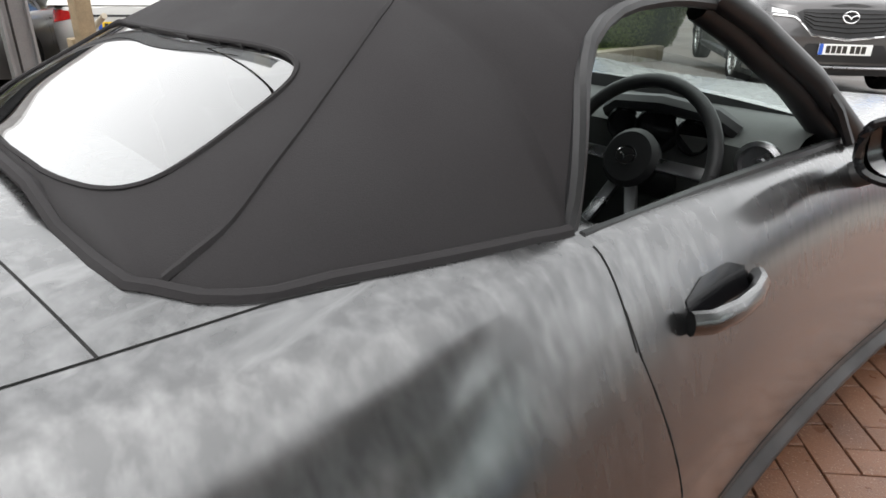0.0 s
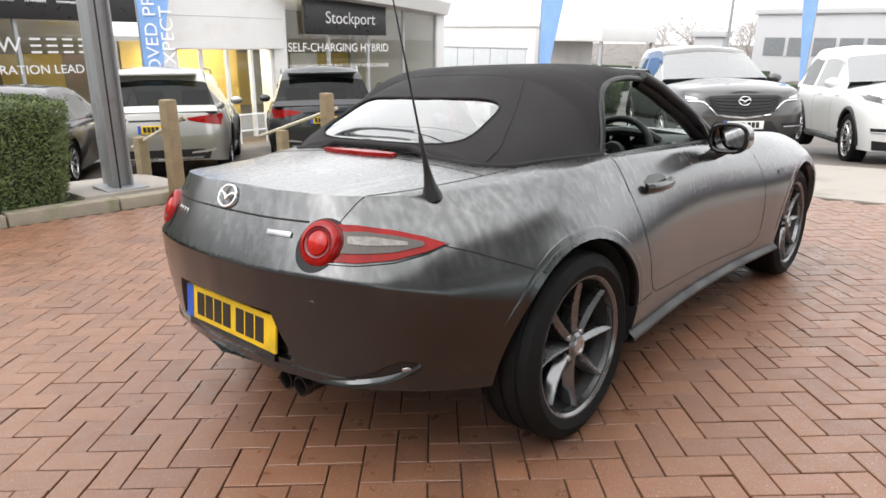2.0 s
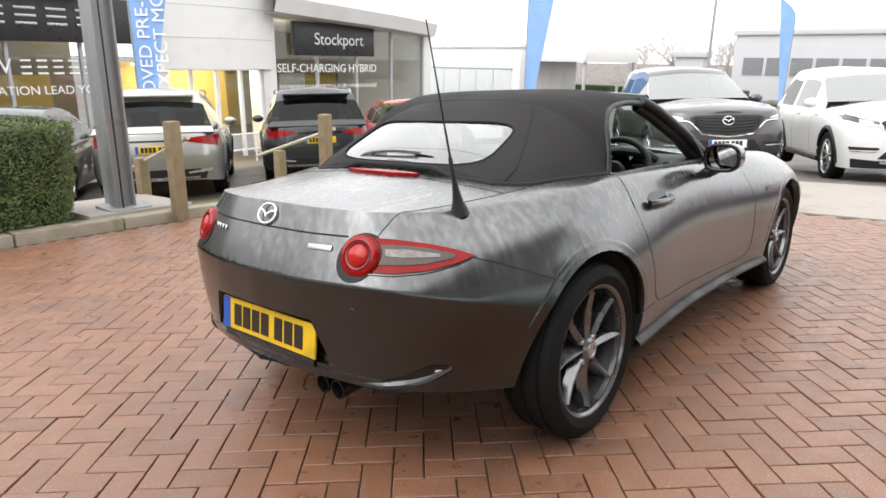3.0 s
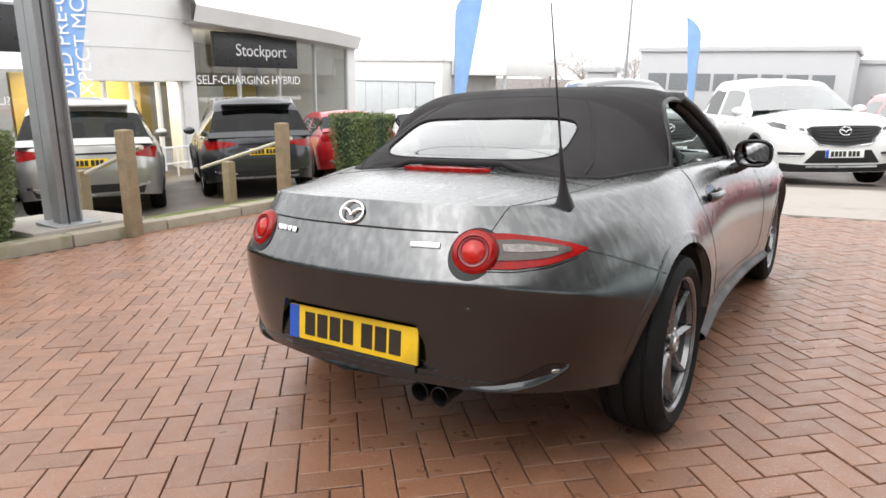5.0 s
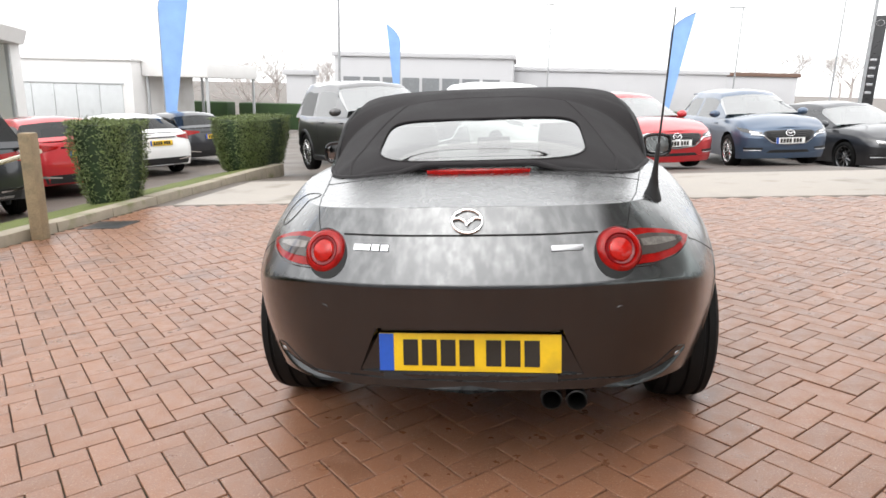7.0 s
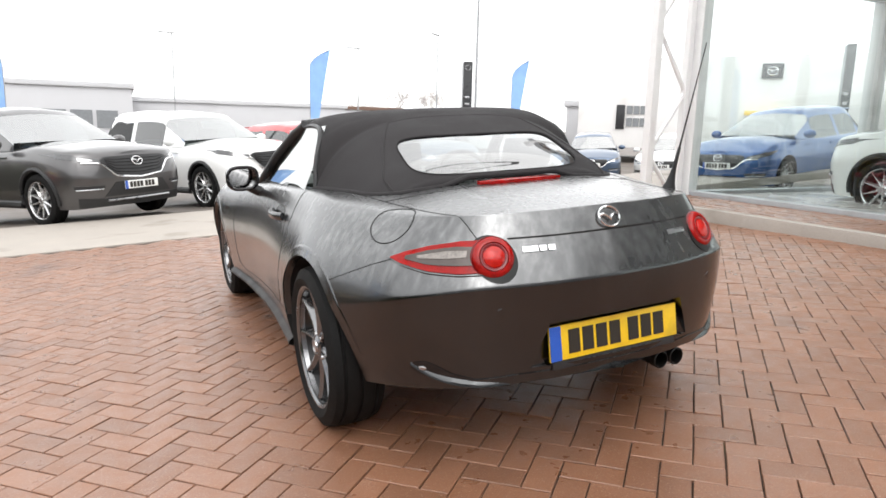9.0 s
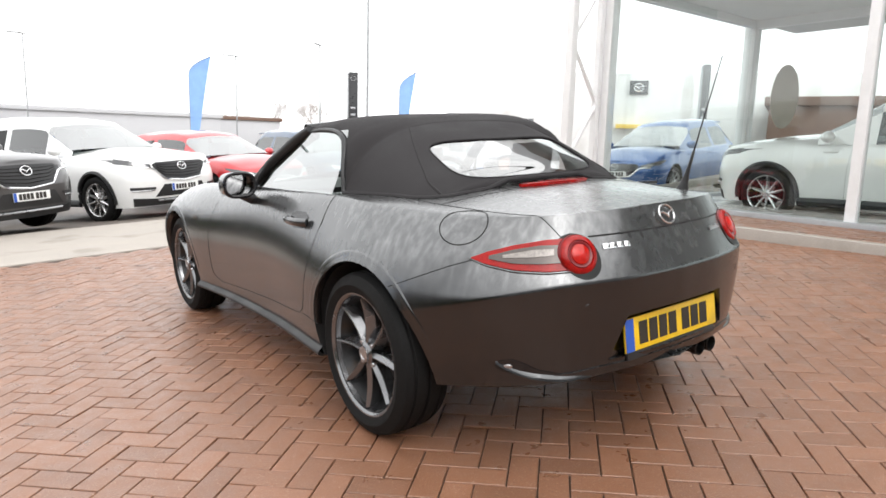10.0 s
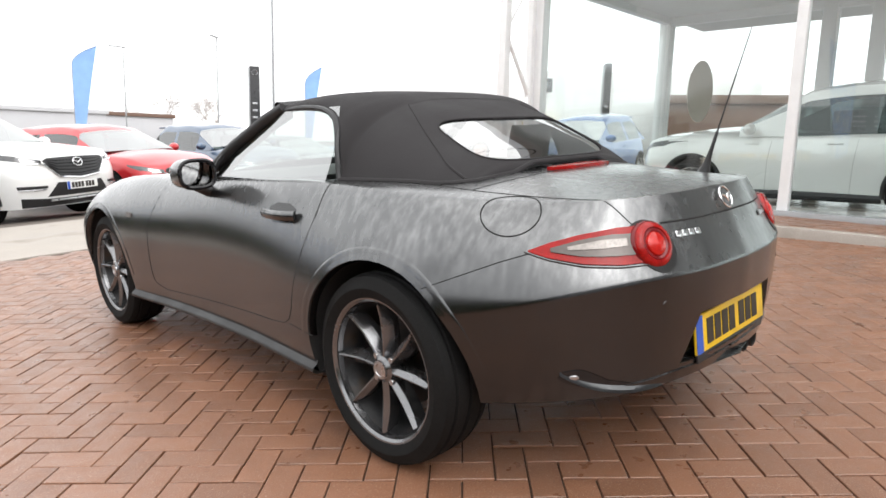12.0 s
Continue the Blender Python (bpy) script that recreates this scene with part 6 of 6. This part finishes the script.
part("fascia", boxed(0.05, 0.20, -2.0, 6.1, 3.05, 4.05, 0.01), "sign_black", sr)
SIGN = Matrix(((0, 0, 1), (1, 0, 0), (0, 1, 0))).to_4x4()
text("Stockport", 0.50, "letter", sr, Matrix.Translation((0.215, 12.5, 3.34)) @ SIGN)
text("SELF-CHARGING HYBRID", 0.36, "letter", sr, Matrix.Translation((0.075, 12.2, 2.47)) @ SIGN)
text("THE WORLD'S FAVOURITE LUXURY HYBRID RANGE", 0.172, "letter", sr, Matrix.Translation((0.075, 12.2, 1.92)) @ SIGN)
text("NEW", 0.46, "letter", sr, Matrix.Translation((0.075, 2.75, 2.50)) @ SIGN)
for i in range(5):
    for z in (3.40, 3.56, 3.72):
        part("brand_bar", boxed(0.21, 0.23, 2.2 + i * 0.62, 2.62 + i * 0.62, z, z + 0.055, 0.004), "satin", sr)
    for z in (2.34, 2.48, 2.62):
        part("brand_bar", boxed(0.07, 0.085, 3.45 + i * 0.33, 3.66 + i * 0.33, z, z + 0.045, 0.004), "letter", sr)
text("INSPIRATION LEAD YOU?", 0.27, "letter", sr, Matrix.Translation((0.075, 3.7, 1.98)) @ SIGN)
bm = bmesh.new()
eave = []
for y in np.linspace(-6, 17.0, 26):
    out = 0.95 - 0.85 * max(0, (y - 13.0) / 4.8) ** 2
    dip = 0.055 * max(0.0, y - 8.0)
    eave.append([Vector((xe, y, ze - dip)) for xe, ze in ((-5, 4.78), (-0.5, 4.78), (out, 4.62), (out + 0.06, 4.50), (out - 0.1, 4.10), (-0.4, 4.05), (-5, 4.05))])
part("eave", grid(bm, eave, lambda i, j: not (12 <= i <= 16)), "white_wall", sr, "white curved eave")
part("end_wall", boxed(-5.0, 0.1, 16.6, 17.0, 0, 4.1, 0.02), "white_wall", sr)
gr = thing("guard_rail", "pale tubular guard rail before the showroom door", "railing", upright(-17.0, 10.3, ground_z(-17.0, 10.3)))
for z in (0.42, 0.92):
    part("bar", tube(bmesh.new(), [(0, -1.0, z), (0, 0, z), (0, 1.0, z)], 0.028, 8), "white_steel", gr)
for y in (-0.95, 0.0, 0.95):
    part("post", tube(bmesh.new(), [(0, y, -0.05), (0, y, 0.92)], 0.028, 8), "white_steel", gr)
low = thing("low_building", "pale flat-roofed workshop with a grey panelled door", "building", upright(-18.7, 27.9, -0.35, 0))
part("wall", boxed(-10.0, 0, 0, 6, -0.5, 4.0, 0.02), "white_wall", low)
for i in range(6):
    part("door_panel", boxed(-7.7 + i * 1.2, -6.54 + i * 1.2, -0.05, 0.02, 0.2, 2.85, 0.01), "frosted", low)
part("door_head", boxed(-7.8, -0.45, -0.07, 0.0, 2.87, 2.95, 0.01), "grey_wall", low)
part("parapet", boxed(-10.1, 0.1, -0.1, 6.1, 4.0, 4.2, 0.02), "white_wall", low)
cp = thing("carport", "open flat-roofed canopy on thin posts", "canopy", upright(-15.4, 29.9, -0.35))
part("roof_slab", boxed(-3.25, 0.15, -1.2, 5, 3.15, 3.85, 0.03), "white_wall", cp)
for x in (-3.1, 0.0):
    for y in (-1.0, 4.7):
        part("canopy_post", boxed(x - 0.06, x + 0.06, y - 0.06, y + 0.06, -0.2, 3.15, 0.01), "grey_wall", cp)

# ---- the glazed showroom beside the paving ----
gs = thing("glass_showroom", "glazed car showroom with white steel frame and pale floor", "building", upright(5.15, 0, 0.0))
DEEP = 4.1
part("floor", boxed(-0.05, DEEP, -9, 4.15, -0.20, -0.02), "floor_shop", gs)
part("sill", boxed(-0.10, 0.10, -9, 3.75, -0.05, 0.07, 0.01), "galv", gs)
part("sill", boxed(0.10, DEEP, 4.02, 4.20, -0.30, 0.03, 0.01), "galv", gs)
part("sill", boxed(DEEP - 0.1, DEEP + 0.1, -9, 3.65, -0.30, 0.03, 0.01), "galv", gs)
part("corner_post", boxed(0.0, 0.16, 3.86, 4.02, -0.1, 5.2, 0.015), "white_steel", gs)
for y in (0.70, -2.6, -5.8):
    part("mullion", boxed(-0.04, 0.07, y - 0.05, y + 0.05, 0, 5.0, 0.01), "white_steel", gs)
part("front_glass", grid(bmesh.new(), [[Vector((0.015, y, z)) for z in (0.07, 5.0)] for y in (-9, 3.86)]), "shop_glass", gs)
part("end_glass", grid(bmesh.new(), [[Vector((x, 4.12 if x > 1 else 3.94, z)) for z in (0.03, 2.95)] for x in (0.16, DEEP)]), "shop_glass", gs)
part("back_glass", grid(bmesh.new(), [[Vector((DEEP, y, z)) for z in (0.03, 2.95)] for y in (-9, 4.1)]), "shop_glass", gs)
part("ceiling_slab", boxed(0.35, DEEP + 1.6, -9, 4.2, 2.95, 3.10), "white_wall", gs)
part("head_beam", boxed(DEEP - 0.08, DEEP + 0.08, -9, 4.2, 2.81, 2.95, 0.01), "white_steel", gs)
part("head_beam", boxed(0.3, DEEP, 4.06, 4.18, 2.83, 2.95, 0.01), "white_steel", gs)
for y in (4.15, 1.55, 0.9, -1.6):
    part("back_post", boxed(DEEP - 0.10, DEEP + 0.10, y - 0.10, y + 0.10, -0.1, 2.95, 0.01), "white_wall", gs)
part("roof_deck", boxed(-0.6, DEEP + 3.5, -9.2, 4.3, 5.0, 5.5, 0.03), "grey_wall", gs)
part("upper_wall", boxed(DEEP + 0.2, DEEP + 0.5, -9, 2.9, 3.10, 5.0, 0.02), "white_wall", gs)
for i in range(6):
    part("upper_window", boxed(DEEP + 0.17, DEEP + 0.21, -8 + i * 1.6, -7.2 + i * 1.6, 3.0, 4.6, 0.01), "far_window", gs)
bm = lathe(bmesh.new(), [(0.0005, -0.012), (0.5, -0.012), (0.5, 0.012), (0.0005, 0.012)], 40)
for v in bm.verts:
    v.co.y *= 0.40
part("oval_sign", bm, "beige", gs, "plain beige oval panel", pose(3.6, 3.25, 1.62, 0, 0, 35))
sk = upright(5.15, 0, 0.0)
tagged(part("step_bed", boxed(-1.02, -0.10, -9, 3.9, -0.16, 0.004, 0.01), "joint", m=sk), "brick step along the showroom glass", "kerb", kind="structure")
tagged(part("edging_kerb", boxed(-1.16, -1.03, -9, 3.9, -0.2, 0.018, 0.012), "concrete", m=sk), "pale concrete edging along the paving", "kerb", kind="structure")
sv, sf = [], []
rs = random.Random(9)
for i in range(9):
    for j in range(64):
        x0, y0 = -1.02 + i * 0.1025, -9 + j * 0.2015 + (0.1 if i % 2 else 0)
        b0 = len(sv)
        z0 = 0.016 + rs.gauss(0, 0.001)
        sv += [(x0 + 0.004, y0 + 0.004, -0.02), (x0 + 0.098, y0 + 0.004, -0.02), (x0 + 0.098, y0 + 0.197, -0.02), (x0 + 0.004, y0 + 0.197, -0.02), (x0 + 0.004, y0 + 0.004, z0), (x0 + 0.098, y0 + 0.004, z0), (x0 + 0.098, y0 + 0.197, z0), (x0 + 0.004, y0 + 0.197, z0)]
        sf += [tuple(b0 + q for q in f) for f in ((0, 1, 5, 4), (1, 2, 6, 5), (2, 3, 7, 6), (3, 0, 4, 7), (4, 5, 6, 7))]
me = bpy.data.meshes.new("step_bricks")
me.from_pydata(sv, [], sf)
me.materials.append(M["brick_far"])
ob = new("step_bricks", me)
ob.parent = bpy.data.objects["step_bed"]
ob["kind"] = "stuff"
tw = thing("lattice_column", "white lattice steel column at the showroom corner", "steel frame", upright(4.52, 3.98, -0.02))
part("base_plate", boxed(-0.16, 0.16, -0.16, 0.16, -0.03, 0.015, 0.004), "white_steel", tw)
part("chord", boxed(-0.055, 0.055, -0.055, 0.055, 0, 6.2, 0.01), "white_steel", tw)
part("chord", boxed(0.50, 0.58, -0.045, 0.045, 0, 6.2, 0.01), "white_steel", tw)
for k in range(8):
    z0, z1 = -0.12 + 0.78 * k, -0.12 + 0.78 * (k + 1)
    x0, x1 = (0.0, 0.54) if k % 2 else (0.54, 0.0)
    part("brace", tube(bmesh.new(), [(x0, 0, max(z0, 0.02)), (x1, 0, z1)], 0.028, 8), "white_steel", tw)
# unseen wall, added to block low sky from the bumper and paving
tagged(part("wall_south", boxed(-24, 4.8, -7.6, -7.2, -1.5, 3.7, 0.02), "grey_wall", m=upright(0, 0, 0)), "plain grey wall added out of view, closing the yard and darkening reflections", "wall", kind="structure")



def totem(x, y, h, w, yaw):
    """totem_sign > panel, pale edge, device: a slim dark pylon."""
    root = thing("totem_sign", "tall narrow black totem sign with a pale edge", "sign", upright(x, y, ground_z(x, y), yaw), "totem signs")
    part("panel", boxed(-w, w, -0.06, 0.06, 0.1, h, 0.02), "sign_black", root)
    part("pale_edge", boxed(-w - 0.09, -w - 0.004, -0.05, 0.05, 0, h - 0.05, 0.01), "galv", root)
    bm = bmesh.new()
    tube(bm, [(w * 0.6 * math.cos(a), -0.065, h - w * 1.3 + w * 0.5 * math.sin(a)) for a in np.linspace(0, 2 * math.pi, 25)], w * 0.06, 6)
    part("device", bm, "satin", root)
    for k in range(5):
        part("sign_bar", boxed(-w * 0.55, w * 0.45, -0.068, -0.058, h * (0.62 - 0.07 * k), h * (0.62 - 0.07 * k) + 0.12, 0.004), "satin", root)


totem(17.2, 32.9, 5.6, 0.27, -25)
totem(24.5, 14.5, 5.2, 0.16, -62)

# ---- distance ----


def far_block(x, y, w, d, h, mat, label, roof="far_wall", bands=0, yaw=0, eave=0.2):
    root = thing("far_building", label, "building", upright(x, y, -1.0, yaw))
    part("wall", boxed(-w / 2, w / 2, 0, d, 0, h, 0.05), mat, root)
    part("roof_edge", boxed(-w / 2 - eave, w / 2 + eave, -eave, d + eave, h, h + 2 * abs(eave), 0.05 if eave > 0.1 else 0.01), roof, root)
    for i in range(bands):
        part("window", boxed(-w / 2 + 0.8 + i * (w - 1.6) / bands, -w / 2 + 0.8 + (i + 0.85) * (w - 1.6) / bands, -0.06, 0.1, h * 0.50, h * 0.72), "far_window", root)
    return root


far_block(-8.6, 55, 15.6, 12, 6.1, "far_wall", "hazy grey flat-roofed showroom across the road", bands=8)
far_block(9.5, 66, 21, 12, 4.6, "far_wall", "hazy white industrial unit across the road", bands=0)
far_block(24.5, 72, 9, 12, 3.9, "far_wall", "low brown-roofed shed in the distance", roof="brown_roof")
fw = far_block(28.0, 19.5, 21, 8, 4.6, "white_wall", "pale warehouse with a square black sign in the distance", roof="white_wall", yaw=-53, eave=-0.06)
sg = part("square_sign", boxed(-1.35, -0.40, -0.12, 0.0, 3.60, 4.32, 0.02), "sign_black", fw)
emblem(sg, Matrix.Translation((-0.875, -0.14, 3.96)) @ pose(0, 0, 0, 90, 0, 0), 0.24)
part("yellow_canopy", boxed(-1.95, -0.15, -0.5, 0.0, 1.80, 2.02, 0.02), "yellow_paint", fw)
part("dark_panel", boxed(-8.35, -7.9, -0.10, 0.0, 1.0, 2.3, 0.02), "sign_black", fw)
for i in range(4):
    for z in (1.15, 1.80):
        part("window", boxed(-7.8 + 0.36 * i, -7.5 + 0.36 * i, -0.06, 0.1, z, z + 0.45), "far_window", fw)
far_block(29, 33, 7, 6, 2.7, "far_wall", "small hazy block with dark windows in the distance", bands=3, yaw=-40)
far_block(29.0, 10.5, 6, 6, 2.6, "brown_roof", "brown brick wall far beyond the showroom", roof="brown_roof", yaw=-65)
far_block(-16.6, 46, 2.0, 1.0, 4.6, "far_wall", "white wall end beside the far hedge")
for x0, x1, y in ((-34, -17.6, 36), (-16.9, -9.5, 36), (-9.0, -5.0, 24), (4, 24, 42)):
    tagged(part("far_hedge", boxed(x0, x1, y, y + 1.2, -1.6, -0.05, 0.12), "far_hedge", m=upright(0, 0, 0)), "clipped dark green boundary hedge in the distance", "hedge", "boundary hedges")


def bare_tree(x, y, h, seed):
    """tree > trunk, branches: a bare winter crown of forking twigs."""
    rnd = random.Random(seed)
    root = thing("bare_tree", "leafless winter tree in the hazy distance", "tree", upright(x, y, -0.8))
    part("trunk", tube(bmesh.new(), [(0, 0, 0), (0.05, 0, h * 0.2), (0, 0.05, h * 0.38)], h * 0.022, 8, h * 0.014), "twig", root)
    bm = bmesh.new()

    def fork(p, d, ln, r, k):
        q = p + d * ln
        tube(bm, [p, p.lerp(q, 0.5) + Vector((rnd.gauss(0, 0.04), rnd.gauss(0, 0.04), 0)) * ln, q], r, 4, r * 0.6)
        if k:
            for _ in range(3 if k > 1 else 4):
                e = (d + Vector((rnd.gauss(0, 0.55), rnd.gauss(0, 0.55), rnd.gauss(0.12, 0.3)))).normalized()
                fork(q, e, ln * rnd.uniform(0.62, 0.8), r * 0.6, k - 1)

    for _ in range(5):
        fork(Vector((0, 0, h * rnd.uniform(0.22, 0.38))), Vector((rnd.gauss(0, 0.6), rnd.gauss(0, 0.6), 1)).normalized(), h * 0.20, h * 0.008, 4)
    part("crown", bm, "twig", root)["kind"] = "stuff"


for i, (x, y, h) in enumerate([(-30, 70, 9), (-26, 66, 10), (-22.5, 72, 9), (-19, 64, 8), (-36, 62, 9), (-33, 75, 9), (33, 84, 8), (41, 86, 9), (29, 88, 7), (37, 80, 7)]):
    bare_tree(x, y, h, i)

# ---- the paving blocks, laid last ----
CELL = 0.1
LAY = 43.0
R45 = pose(0, 0, 0, 0, 0, LAY)


def paver(w, d):
    """A block with chamfered arrises, top at zero."""
    a, b, c = w / 2 - 0.0026, d / 2 - 0.0026, 0.002
    v = [(-a, -b, -0.05), (a, -b, -0.05), (a, b, -0.05), (-a, b, -0.05), (-a, -b, -c), (a, -b, -c), (a, b, -c), (-a, b, -c), (-a + c, -b + c, 0), (a - c, -b + c, 0), (a - c, b - c, 0), (-a + c, b - c, 0)]
    f = [(0, 1, 5, 4), (1, 2, 6, 5), (2, 3, 7, 6), (3, 0, 4, 7), (4, 5, 9, 8), (5, 6, 10, 9), (6, 7, 11, 10), (7, 4, 8, 11), (8, 9, 10, 11)]
    return v, f


def near(x, y):
    """The stretch of paving round the roadster's tail."""
    return -1.66 < x < 1.66 and -1.75 < y < -0.92 or (0.98 < abs(x) < 1.62 and -0.92 <= y < 1.02)


pv, pf = paver(0.2, 0.1)
pm = bpy.data.meshes.new("paving_block")
pm.from_pydata(pv, [], pf)
pm.materials.append(M["brick"])
rnd = random.Random(5)
fv, ff = [], []
nb = 0
for i in range(-95, 96):
    for j in range(-95, 96):
        k = (i - j) % 4
        if k not in (0, 3):
            continue
        cx, cy, turn = ((i + 1) * CELL, (j + 0.5) * CELL, 0) if k == 0 else ((i + 0.5) * CELL, (j + 1) * CELL, 90)
        p = R45 @ Vector((cx, cy, 0))
        if not (-4.45 < p.x < 4.16 and -6.5 < p.y < 5.03):
            continue
        dz, tx, ty = rnd.gauss(0, 0.0010), rnd.gauss(0, 0.16), rnd.gauss(0, 0.16)
        m = pose(p.x, p.y, dz, tx, ty, LAY + turn + rnd.gauss(0, 0.35))
        if near(p.x, p.y) and nb < 300:
            ob = new("paving_block", pm)
            ob.parent = pavement
            ob.matrix_basis = m
            nb += 1
        else:
            b = len(fv)
            fv += [tuple(m @ Vector(v)) for v in pv]
            ff += [tuple(b + q for q in f) for f in pf]
me = bpy.data.meshes.new("paving_field")
me.from_pydata(fv, [], ff)
me.materials.append(M["brick_far"])
ob = new("paving_field", me)
ob.parent = pavement
ob["kind"] = "stuff"
